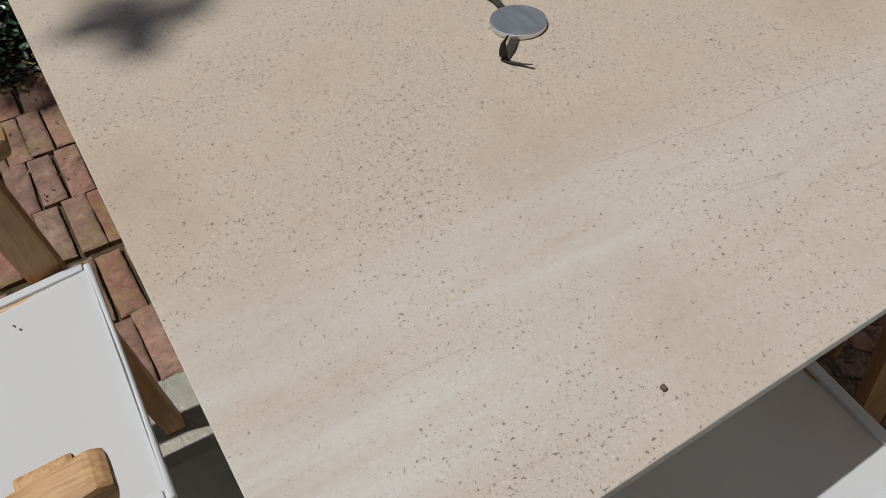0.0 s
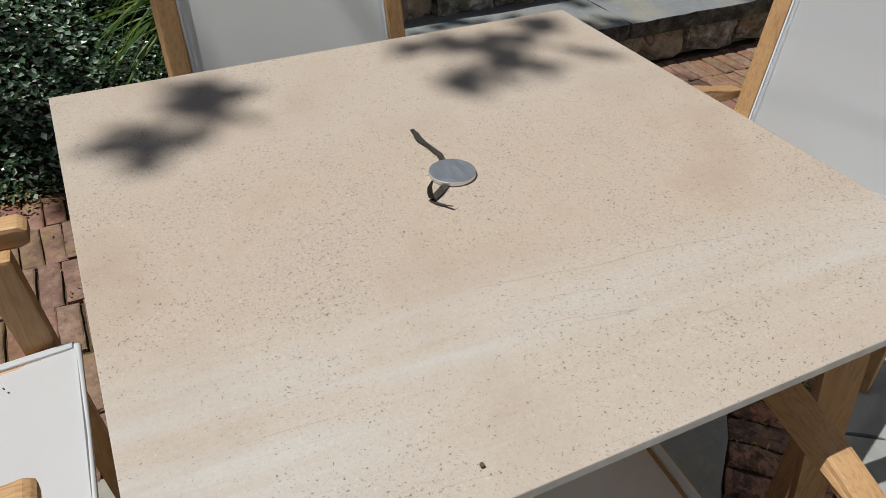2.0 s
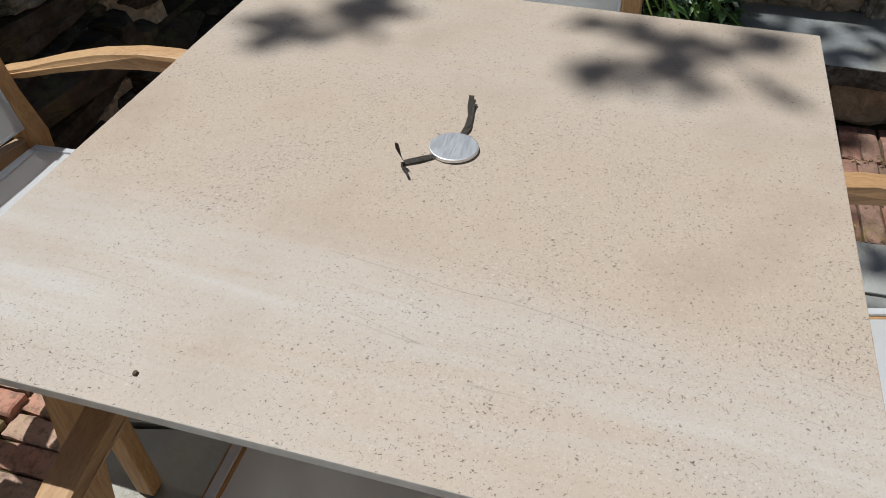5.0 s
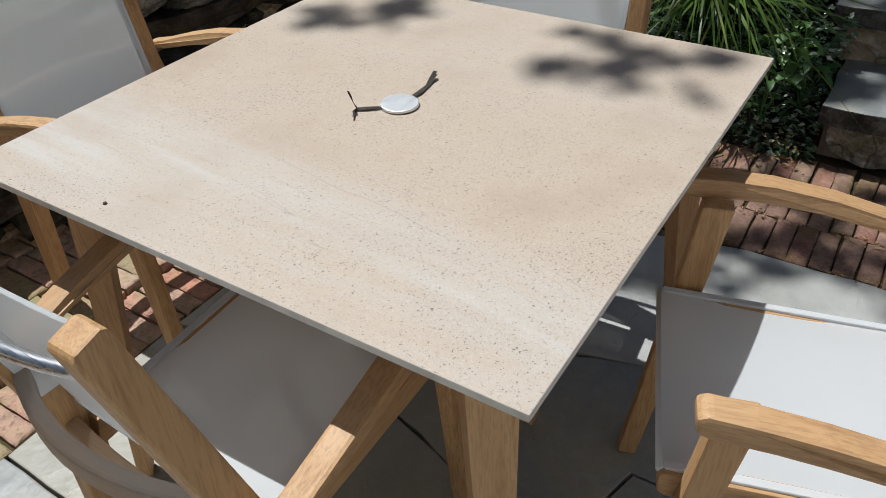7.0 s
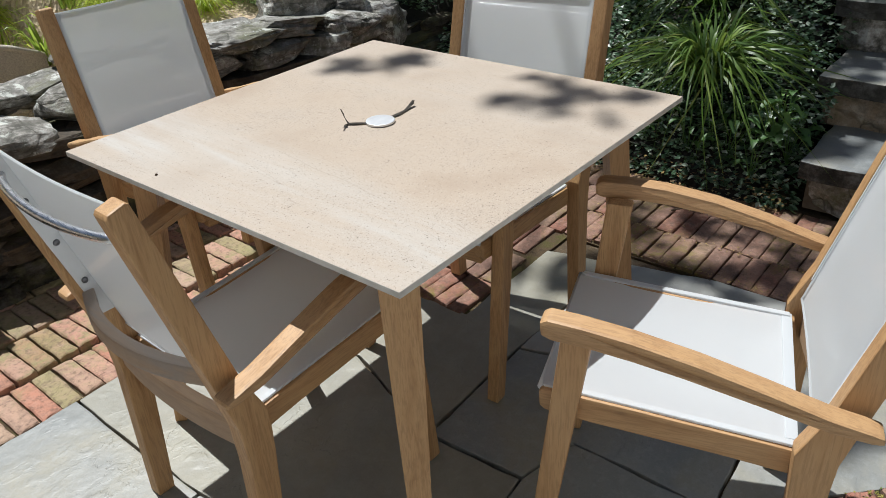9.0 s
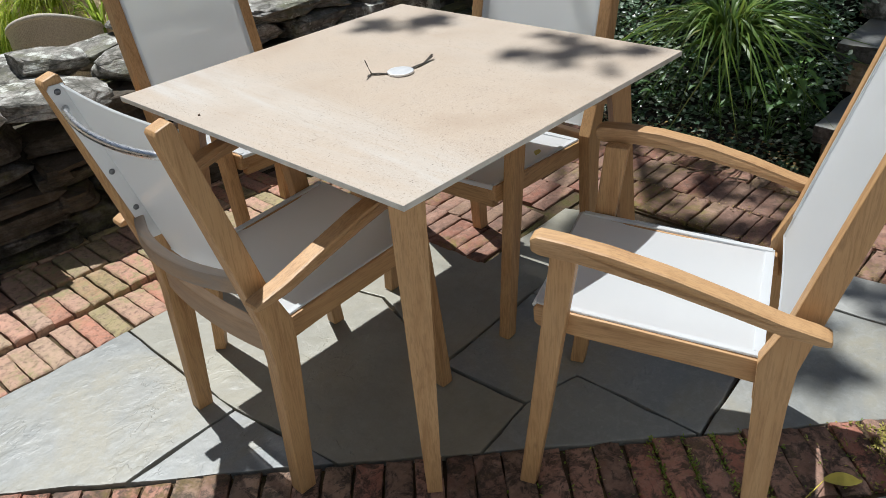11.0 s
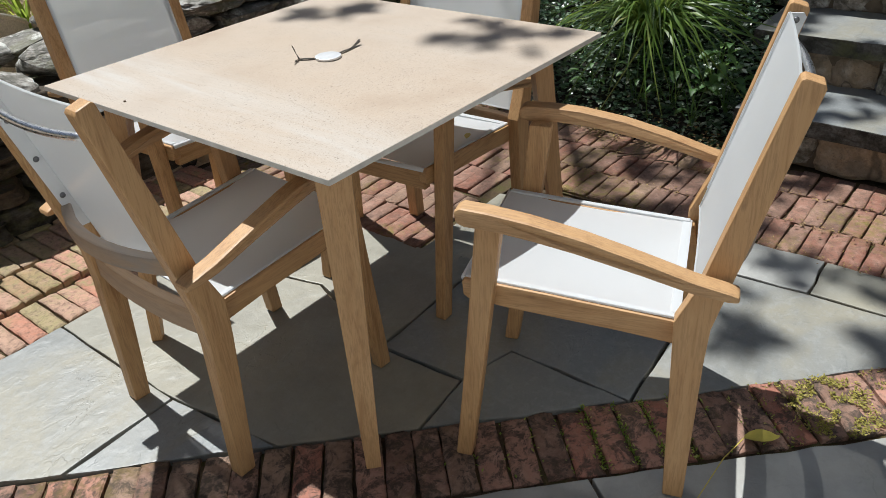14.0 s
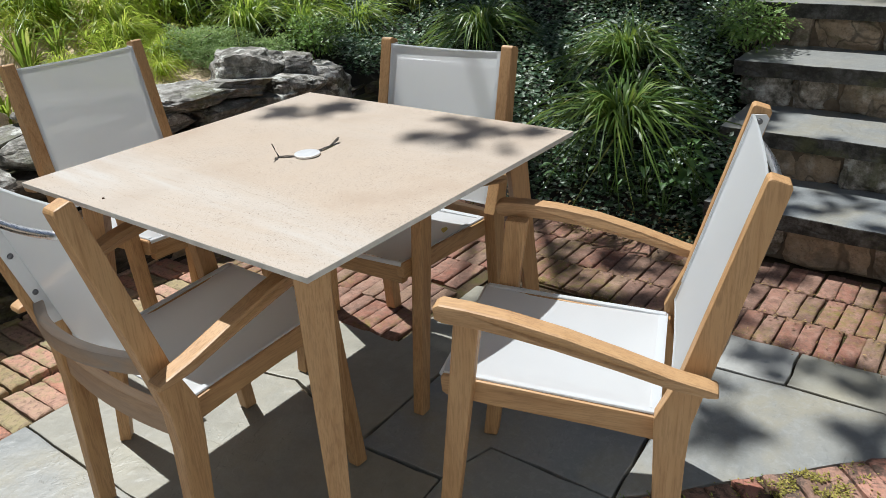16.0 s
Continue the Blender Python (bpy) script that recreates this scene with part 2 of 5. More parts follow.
def slate(name, share, low, high):
    """Natural cleft slate; share: how far the stone leans from blue-gray to another tint."""
    n = Nodes(name)
    v = n.world_coords()
    rnd = n.add("ShaderNodeObjectInfo").outputs["Random"]
    big = n.noise(v, 2.2, 5, 0.6, 0.6)
    mid = n.noise(v, 9, 6, 0.65)
    fine = n.noise(v, 120, 4, 0.7)
    col = n.ramp(big, [(0.28, (0.130, 0.145, 0.153)), (0.5, (0.196, 0.211, 0.217)), (0.7, (0.251, 0.249, 0.227))])
    col = n.mix(n.ramp(rnd, [(0.0, 0.0), (0.45, 0.1), (1.0, 0.5)]), col, (0.259, 0.233, 0.174))
    col = n.mix(n.ramp(n.noise(v, 2.4, 4, 0.6, 1.0), [(0.48, 0.0), (0.62, 0.6)]), col, (0.275, 0.246, 0.172))
    col = n.mix(n.ramp(mid, [(0.48, 0.0), (0.7, 0.45)]), col, (0.198, 0.213, 0.220))
    col = n.mix(n.ramp(n.noise(v, 32, 6, 0.72, 0.4), [(0.5, 0.0), (0.62, 0.3)]), col, (0.319, 0.328, 0.319))
    col = n.mix(n.ramp(fine, [(0.54, 0.0), (0.7, 0.25)]), col, (0.352, 0.352, 0.336))
    col = n.mix(n.ramp(n.noise(v, 70, 5, 0.75), [(0.55, 0.0), (0.68, 0.35)]), col, (0.121, 0.125, 0.121))
    col = n.mix(share, col, n.mix(n.ramp(n.noise(v, 5, 6, 0.65), [(0.35, 0.0), (0.65, 1.0)]), low, high))
    # low steps where thin layers have split off
    lip = n.noise(n.add("ShaderNodeMapping", None, Vector=v, Rotation=(0.0, 0.0, 0.5), Scale=(0.75, 1.3, 1.0)).outputs[0], 15.0, 4, 0.55, 0.4)
    some = n.ramp(n.noise(v, 4.5, 3), [(0.45, 0.0), (0.6, 1.0)])
    flake = n.math("MULTIPLY", n.ramp(lip, [(0.3, 0.0), (0.48, 0.3), (0.505, 0.7), (0.7, 1.0)]), some)
    b = n.bump(flake, 0.6, 0.004)
    b = n.bump(mid, 0.5, 0.004, b)
    b = n.bump(n.noise(v, 40, 5, 0.65), 0.5, 0.0025, b)
    b = n.bump(fine, 0.3, 0.0012, b)
    return n.finish(col, n.ramp(mid, [(0.3, 0.54), (0.7, 0.45)]), b, 0.0, 0.75)


SLATE = slate("bluestone", 0.1, (0.21, 0.22, 0.22), (0.3, 0.3, 0.28))
SLATE_BUFF = slate("buff_slate", 0.6, (0.225, 0.207, 0.155), (0.33, 0.305, 0.23))
# the same gray slate, paled in colour for the sun on these slabs
SLATE_SUNLIT = slate("sunlit_gray_slate", 0.75, (0.28, 0.278, 0.26), (0.4, 0.397, 0.375))


def brick_material(name, moss, stops, green=(0.19, 0.155, 0.04), crusty=0.3):
    n = Nodes(name)
    v = n.world_coords()
    rnd = n.add("ShaderNodeObjectInfo").outputs["Random"]
    col = n.ramp(rnd, stops)
    mid = n.noise(v, 24, 6, 0.68)
    fine = n.noise(v, 210, 4, 0.7)
    col = n.mix(n.ramp(mid, [(0.45, 0.0), (0.7, 0.5)]), col, (0.4, 0.27, 0.21))
    col = n.mix(n.ramp(n.noise(v, 55, 5, 0.7), [(0.5, 0.0), (0.66, 0.7)]), col, (0.13, 0.085, 0.065))
    col = n.mix(n.ramp(fine, [(0.6, 0.0), (0.75, 0.4)]), col, (0.5, 0.42, 0.36))
    crack = n.voronoi(n.world_coords((1.0, 1.0, 1.0)), 26, "Distance", "DISTANCE_TO_EDGE")
    worn = n.math("MULTIPLY", n.ramp(n.math("ADD", crack, n.math("MULTIPLY", n.noise(v, 60, 4, 0.7), 0.14)), [(0.07, 1.0), (0.1, 0.0)]), n.ramp(n.noise(v, 9, 4), [(0.5, 0.0), (0.56, 1.0)]))
    col = n.mix(n.math("MULTIPLY", worn, 0.3 * moss), col, (0.06, 0.048, 0.035))
    crust = n.math("MULTIPLY", n.ramp(n.noise(v, 17, 6, 0.75, 0.7), [(0.5 - 0.03 * crusty, 0.0), (0.56 - 0.03 * crusty, crusty)]), n.ramp(n.noise(v, 85, 4, 0.7), [(0.34, 0.35), (0.55, 1.0)]))
    col = n.mix(crust, col, (0.05, 0.042, 0.034))
    mossy = n.math("MULTIPLY", n.ramp(n.noise(v, 3.0, 5, 0.7, 0.5), [(0.52 - 0.1 * moss, 0.0), (0.66 - 0.1 * moss, 1.0)]), n.ramp(n.noise(v, 38, 5, 0.7), [(0.42, 0.0), (0.6, 0.85)]))
    col = n.mix(mossy, col, green)
    b = n.bump(n.noise(v, 60, 5, 0.7), 0.6, 0.004)
    b = n.bump(fine, 0.4, 0.0015, b)
    return n.finish(col, 0.85, b, 0.0, 0.25)


PINK = [(0.0, (0.211, 0.088, 0.060)), (0.25, (0.261, 0.126, 0.090)), (0.5, (0.288, 0.169, 0.124)), (0.75, (0.180, 0.101, 0.075)), (1.0, (0.261, 0.171, 0.117))]
EARTHY = [(0.0, (0.320, 0.132, 0.092)), (0.25, (0.416, 0.212, 0.156)), (0.45, (0.440, 0.296, 0.240)), (0.6, (0.320, 0.232, 0.144)), (0.78, (0.264, 0.132, 0.096)), (1.0, (0.400, 0.304, 0.248))]
TAN = [(0.0, (0.440, 0.198, 0.132)), (0.25, (0.493, 0.282, 0.207)), (0.45, (0.440, 0.304, 0.224)), (0.6, (0.290, 0.255, 0.123)), (0.78, (0.422, 0.211, 0.145)), (1.0, (0.440, 0.299, 0.220))]
BRICK = brick_material("old_brick", 0.3, PINK)
BRICK_PATH = brick_material("tan_brick", 0.6, TAN, (0.27, 0.25, 0.12), 0.25)
BRICK_MOSSY = brick_material("mossy_brick", 0.35, EARTHY[:2] + PINK[2:4] + [(1.0, (0.27, 0.185, 0.13))], (0.14, 0.1, 0.042), 0.85)


def soil():
    n = Nodes("soil_and_sand")
    v = n.world_coords()
    a, b, c = n.noise(v, 8, 6, 0.7), n.noise(v, 90, 5, 0.7), n.voronoi(v, 60)
    col = n.ramp(a, [(0.3, (0.05, 0.036, 0.024)), (0.55, (0.09, 0.066, 0.042)), (0.75, (0.13, 0.09, 0.045))])
    col = n.mix(n.ramp(b, [(0.55, 0.0), (0.7, 0.6)]), col, (0.2, 0.13, 0.07))
    col = n.mix(n.ramp(c, [(0.1, 0.5), (0.25, 0.0)]), col, (0.16, 0.13, 0.1))
    return n.finish(col, 0.95, n.bump(b, 0.8, 0.006), 0.0, 0.2)


SOIL = soil()


def joint_fill():
    n = Nodes("sandy_moss_joint")
    v = n.world_coords()
    a, b = n.noise(v, 14, 6, 0.7), n.noise(v, 160, 5, 0.75)
    col = n.ramp(a, [(0.35, (0.055, 0.04, 0.027)), (0.5, (0.1, 0.07, 0.042)), (0.62, (0.085, 0.078, 0.028)), (0.75, (0.16, 0.11, 0.065))])
    col = n.mix(n.ramp(b, [(0.54, 0.0), (0.72, 0.4)]), col, (0.22, 0.14, 0.075))
    return n.finish(col, 0.95, n.bump(b, 1.0, 0.006), 0.0, 0.15)


JOINT = joint_fill()


# bed soil and wall core, near black to put gap shade into the colour
SHADED_SOIL = plain("shaded_soil", (0.022, 0.019, 0.014), 0.95, 0.5, 60.0, 0.8, 0.006)


# dark green of the unseen screens that keep out low sky light
SKY_SCREEN = plain("dark_sky_screen", (0.035, 0.055, 0.022), 0.85, 0.6, 9.0, 1.0, 0.05)


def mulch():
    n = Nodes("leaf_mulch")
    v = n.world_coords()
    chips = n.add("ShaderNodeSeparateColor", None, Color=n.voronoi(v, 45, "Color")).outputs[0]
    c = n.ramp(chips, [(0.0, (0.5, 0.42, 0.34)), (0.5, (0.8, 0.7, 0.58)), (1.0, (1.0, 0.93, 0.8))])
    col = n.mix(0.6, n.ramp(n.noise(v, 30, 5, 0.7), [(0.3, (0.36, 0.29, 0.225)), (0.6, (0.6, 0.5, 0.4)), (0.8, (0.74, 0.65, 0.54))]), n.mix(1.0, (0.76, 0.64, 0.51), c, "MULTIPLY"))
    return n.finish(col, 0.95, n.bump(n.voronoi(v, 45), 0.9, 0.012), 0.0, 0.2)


MULCH = mulch()


def rock(name, warm=0.0, dark=1.0, layers=3.0, bump=1.0, lichen=0.0):
    n = Nodes(name)
    v = n.world_coords()
    rnd = n.add("ShaderNodeObjectInfo").outputs["Random"]
    strata = n.noise(n.world_coords((1, 1, layers)), 6, 6, 0.7, 0.3)
    mid, fine = n.noise(v, 14, 8, 0.74), n.noise(v, 110, 5, 0.7)
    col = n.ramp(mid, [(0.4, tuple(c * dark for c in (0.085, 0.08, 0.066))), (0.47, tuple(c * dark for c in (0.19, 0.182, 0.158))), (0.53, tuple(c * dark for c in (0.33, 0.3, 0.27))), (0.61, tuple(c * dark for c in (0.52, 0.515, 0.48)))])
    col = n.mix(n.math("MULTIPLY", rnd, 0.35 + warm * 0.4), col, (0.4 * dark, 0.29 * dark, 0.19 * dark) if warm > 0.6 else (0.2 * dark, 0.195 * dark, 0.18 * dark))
    # dark layers, their contrast raised to put crevice shade into the colour
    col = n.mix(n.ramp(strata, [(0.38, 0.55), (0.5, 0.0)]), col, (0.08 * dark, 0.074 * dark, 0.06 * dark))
    col = n.mix(n.ramp(n.noise(v, 5, 6, 0.7), [(0.54, 0.0), (0.64, 0.55)]), col, (0.13, 0.135, 0.06))
    col = n.mix(n.ramp(fine, [(0.56, 0.0), (0.68, 0.5)]), col, (0.06, 0.055, 0.045))
    lich = n.math("ADD", n.math("MULTIPLY", n.voronoi(v, 11), 0.45), n.noise(v, 24, 7, 0.78))
    col = n.mix(n.ramp(lich, [(0.56, lichen), (0.64, 0.0)]), col, (0.6, 0.61, 0.56))
    seam = n.noise(n.world_coords((0.7, 0.7, layers * 0.5)), 5, 3, 0.55, 0.3)
    col = n.mix(n.ramp(seam, [(0.48, 0.0), (0.493, 0.6), (0.498, 0.6), (0.508, 0.0)]), col, (0.05, 0.046, 0.038))
    b = n.bump(n.ramp(seam, [(0.46, 1.0), (0.5, 0.0), (0.54, 1.0)]), 0.6, 0.006)
    b = n.bump(strata, 0.8, 0.009 * bump, b)
    b = n.bump(mid, 0.7, 0.007, b)
    b = n.bump(fine, 0.6, 0.004, b)
    return n.finish(col, 0.88, b, 0.0, 0.25)


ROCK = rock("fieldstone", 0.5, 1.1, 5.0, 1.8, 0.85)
# brown mossy stone, darkened further for the shade on the wall's face
ROCK_FACE_SHADED = rock("shaded_mossy_brown_fieldstone", 0.9, 0.24, 6.0, 1.6)
# rough split tread sides, their colour darkened for the shade they stand in
SLAB_SIDE_SHADED = rock("shaded_slab_side", 0.5, 0.3)
ROCK_WARM = rock("brown_fieldstone", 1.0, 1.0, 1.2, 0.6)
MORTAR = plain("brown_mortar", (0.2, 0.155, 0.11), 0.95, 0.55, 24.0, 1.0, 0.006)
# paint of the added wall, pale to bounce light into the shade
BOUNCE_PAINT = plain("white_bounce_paint", (0.55, 0.55, 0.54), 0.7, 0.12, 6.0, 0.1, 0.002)


def leafy(name, stops, gloss=0.4, through_light=0.35):
    """Leaves that differ piece by piece and let some light through."""
    n = Nodes(name)
    g = n.add("ShaderNodeNewGeometry")
    col = n.ramp(g.outputs["Random Per Island"], stops)
    v = n.world_coords()
    col = n.mix(n.ramp(n.noise(v, 4, 3), [(0.45, 0.0), (0.75, 0.2)]), col, tuple(c * 0.7 for c in stops[0][1]))
    n.finish(col, gloss, None, 0.0, 0.5)
    tl = n.add("ShaderNodeBsdfTranslucent")
    n.tree.links.new(n.mix(0.35, col, (0.4, 0.48, 0.08)), tl.inputs[0])
    m = n.add("ShaderNodeMixShader", None, Fac=through_light)
    n.tree.links.new(n.bsdf.outputs[0], m.inputs[1])
    n.tree.links.new(tl.outputs[0], m.inputs[2])
    n.tree.links.new(m.outputs[0], n.out.inputs[0])
    return n.mat


# the palest leaves put sun glints into the colour, besides variegation
GROUNDCOVER = leafy("groundcover_leaves", [(0.0, (0.03, 0.068, 0.036)), (0.45, (0.055, 0.112, 0.062)), (0.68, (0.12, 0.205, 0.125)), (0.82, (0.3, 0.39, 0.29)), (1.0, (0.64, 0.7, 0.6))], 0.29, 0.3)
SHRUB = leafy("shrub_leaves", [(0.0, (0.1, 0.2, 0.045)), (0.5, (0.18, 0.32, 0.075)), (1.0, (0.33, 0.46, 0.16))], 0.4)
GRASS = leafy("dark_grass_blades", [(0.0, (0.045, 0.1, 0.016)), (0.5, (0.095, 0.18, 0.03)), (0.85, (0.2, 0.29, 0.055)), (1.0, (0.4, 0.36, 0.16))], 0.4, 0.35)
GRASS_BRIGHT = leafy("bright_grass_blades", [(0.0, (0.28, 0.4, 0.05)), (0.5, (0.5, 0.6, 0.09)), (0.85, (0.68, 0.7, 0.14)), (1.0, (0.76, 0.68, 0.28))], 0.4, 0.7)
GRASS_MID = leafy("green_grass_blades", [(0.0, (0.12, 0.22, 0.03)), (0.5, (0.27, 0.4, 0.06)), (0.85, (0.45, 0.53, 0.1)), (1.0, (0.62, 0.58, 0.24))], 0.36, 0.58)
SHRUB_GRAY = leafy("gray_green_leaves", [(0.0, (0.14, 0.25, 0.085)), (0.5, (0.28, 0.42, 0.16)), (1.0, (0.52, 0.62, 0.34))], 0.45, 0.5)
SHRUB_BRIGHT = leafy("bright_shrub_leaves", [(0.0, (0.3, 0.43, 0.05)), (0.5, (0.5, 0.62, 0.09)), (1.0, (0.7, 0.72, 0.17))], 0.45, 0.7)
MOSS = leafy("olive_moss", [(0.0, (0.16, 0.15, 0.03)), (0.5, (0.32, 0.28, 0.055)), (1.0, (0.5, 0.42, 0.12))], 0.7, 0.3)
BROAD = leafy("broad_leaves", [(0.0, (0.05, 0.12, 0.03)), (0.6, (0.09, 0.19, 0.05)), (1.0, (0.16, 0.28, 0.07))], 0.5, 0.3)
TREE_LEAF = leafy("tree_leaves", [(0.0, (0.035, 0.075, 0.015)), (1.0, (0.08, 0.14, 0.03))], 0.45, 0.2)
YELLOW_LEAF = plain("yellow_leaf", (0.68, 0.56, 0.1), 0.55)
DEAD_LEAF = leafy("fallen_leaves", [(0.0, (0.11, 0.06, 0.03)), (0.5, (0.24, 0.14, 0.06)), (1.0, (0.4, 0.28, 0.1))], 0.7, 0.15)
BARK = plain("bark", (0.12, 0.09, 0.065), 0.9, 0.5, 18.0, 0.8, 0.01)
TWIG = plain("dry_twig", (0.12, 0.08, 0.05), 0.85)
ROPE = plain("taupe_rope", (0.58, 0.52, 0.43), 0.9, 0.4, 160.0, 0.6, 0.002)


# ---- mesh helpers ----
def mesh_of(bm, name, material, smooth=False):
    me = bpy.data.meshes.new(name)
    bmesh.ops.recalc_face_normals(bm, faces=bm.faces)
    bm.to_mesh(me)
    bm.free()
    me.materials.append(material)
    if smooth:
        for p in me.polygons:
            p.use_smooth = True
    return me


def part(name, bm, material, parent, label="", smooth=False):
    """Links a bmesh as one mesh object under a thing or a part."""
    ob = new(name, mesh_of(bm, name, material, smooth))
    ob.parent = parent
    return tagged(ob, label)


def whole(name, bm, material, smooth=False):
    return new(name, mesh_of(bm, name, material, smooth))


def thing(name, label, category, group="", kind=""):
    return tagged(new(name), label, category, group, kind)


def bevelled(bm, offset, segments=2, angle=25):
    if offset > 0:
        sharp = [e for e in bm.edges if len(e.link_faces) == 2 and e.calc_face_angle(0) > radians(angle)]
        bmesh.ops.bevel(bm, geom=sharp, offset=offset, segments=segments, affect="EDGES", profile=0.6, clamp_overlap=True)
    return bm


def prism(outline, axis, low, high, bevel=0.003):
    """Extrudes an outline along an axis: the outline's pairs lie on the two other axes, in order."""
    bm = bmesh.new()
    rest = [a for a in range(3) if a != axis]

    def at(p, d):
        c = [0.0, 0.0, 0.0]
        c[axis], c[rest[0]], c[rest[1]] = d, p[0], p[1]
        return bm.verts.new(c)

    a, b = [at(p, low) for p in outline], [at(p, high) for p in outline]
    bm.faces.new(a[::-1])
    bm.faces.new(b)
    for i in range(len(a)):
        j = (i + 1) % len(a)
        bm.faces.new((a[i], a[j], b[j], b[i]))
    bmesh.ops.recalc_face_normals(bm, faces=bm.faces)
    return bevelled(bm, bevel)


def box(x0, x1, y0, y1, z0, z1, bevel=0.003):
    return prism([(x0, y0), (x1, y0), (x1, y1), (x0, y1)], 2, z0, z1, bevel)


def tapered(base, top, w0, d0, w1, d1, turn=0.0, bevel=0.004):
    """A tapered square post from base to top, with its widths and depths at both ends."""
    bm = bmesh.new()
    c, s = math.cos(turn), math.sin(turn)
    rings = []
    for p, w, d in ((base, w0, d0), (top, w1, d1)):
        rings.append([bm.verts.new((p[0] + c * a * w / 2 - s * b * d / 2, p[1] + s * a * w / 2 + c * b * d / 2, p[2])) for a, b in ((-1, -1), (1, -1), (1, 1), (-1, 1))])
    bm.faces.new(rings[0][::-1])
    bm.faces.new(rings[1])
    for i in range(4):
        j = (i + 1) % 4
        bm.faces.new((rings[0][i], rings[0][j], rings[1][j], rings[1][i]))
    return bevelled(bm, bevel)


def tube(points, radius, sides=8, taper=None):
    """A round tube along points."""
    bm = bmesh.new()
    pts = [Vector(p) for p in points]
    rings = []
    for i, p in enumerate(pts):
        d = (pts[min(i + 1, len(pts) - 1)] - pts[max(i - 1, 0)]).normalized()
        u = d.orthogonal().normalized() if abs(d.z) > 0.95 else d.cross(Vector((0, 0, 1))).normalized()
        w = d.cross(u)
        r = radius if taper is None else radius * (1 + (taper - 1) * i / (len(pts) - 1))
        rings.append([bm.verts.new(p + r * (math.cos(a) * u + math.sin(a) * w)) for a in [2 * math.pi * k / sides for k in range(sides)]])
    for a, b in zip(rings, rings[1:]):
        for i in range(sides):
            j = (i + 1) % sides
            bm.faces.new((a[i], a[j], b[j], b[i]))
    bm.faces.new(rings[0][::-1])
    bm.faces.new(rings[-1])
    return bm


def sheet(f, nu, nv, thickness=0.0016):
    """A thin cloth: f(u, v) gives its places for u and v from 0 to 1."""
    bm = bmesh.new()
    grid = [[bm.verts.new(f(i / nu, j / nv)) for j in range(nv + 1)] for i in range(nu + 1)]
    for i in range(nu):
        for j in range(nv):
            bm.faces.new((grid[i][j], grid[i + 1][j], grid[i + 1][j + 1], grid[i][j + 1]))
    bmesh.ops.recalc_face_normals(bm, faces=bm.faces)
    if thickness:
        bmesh.ops.solidify(bm, geom=bm.faces[:], thickness=thickness)
    return bm


def from_lists(name, verts, faces, material, smooth=False):
    me = bpy.data.meshes.new(name)
    me.from_pydata(verts, [], faces)
    me.materials.append(material)
    if smooth:
        for p in me.polygons:
            p.use_smooth = True
    me.update()
    return me


def stone_bm(sx, sy, sz, seed, cuts=4, rough=0.16, square=0.55, layered=0.8):
    """A rough fieldstone that fills about sx by sy by sz, centred."""
    bm = bmesh.new()
    bmesh.ops.create_cube(bm, size=2.0)
    bmesh.ops.subdivide_edges(bm, edges=bm.edges[:], cuts=cuts, use_grid_fill=True)
    off = Vector((seed * 3.17, seed * 1.31, seed * 2.23))
    for v in bm.verts:
        p = v.co.copy()
        ball = p.normalized() * 1.25
        p = p.lerp(ball, 1 - square)
        q = p * 1.1 + off
        d = noise.fractal(q, 0.9, 2.1, 4) * rough + noise.noise(q * 0.7 + Vector((5, 1, 7))) * rough * 1.3 + noise.fractal(q * 4.0, 0.9, 2.1, 3) * rough * 0.16 * (cuts > 5)
        p = p * (1 + d)
        ledge = noise.noise(Vector((q.x * 0.5, q.y * 0.5, q.z * 3.5))) * rough * layered
        p.x += p.x * ledge
        p.y += p.y * ledge
        v.co = Vector((p.x * sx / 2, p.y * sy / 2, p.z * sz / 2))
    return bm


def block_bm(sx, sy, sz, seed, cuts=5, planes=12, rough=0.05):
    """An angular, split fieldstone: a block whose corners are broken off by flat faces."""
    rng = random.Random(int(seed * 997))
    bm = bmesh.new()
    bmesh.ops.create_cube(bm, size=2.0)
    bmesh.ops.subdivide_edges(bm, edges=bm.edges[:], cuts=cuts, use_grid_fill=True)
    breaks = []
    for _ in range(planes):
        n = Vector((rng.uniform(-1, 1), rng.uniform(-1, 1), rng.uniform(-0.8, 0.8))).normalized()
        breaks.append((n, (abs(n.x) + abs(n.y) + abs(n.z)) * rng.uniform(0.56, 0.9)))
    off = Vector((seed * 3.17, seed * 1.31, seed * 2.23))
    for v in bm.verts:
        p = v.co.copy()
        for n, d in breaks:
            over = p.dot(n) - d
            if over > 0:
                p -= n * over
        q = Vector((p.x * 1.2, p.y * 1.2, p.z * 2.2)) + off
        p *= 1 + rough * (noise.fractal(q, 0.8, 2.1, 4) + 0.7 * noise.noise(q * 0.6))
        v.co = Vector((p.x * sx / 2, p.y * sy / 2, p.z * sz / 2))
    return bm


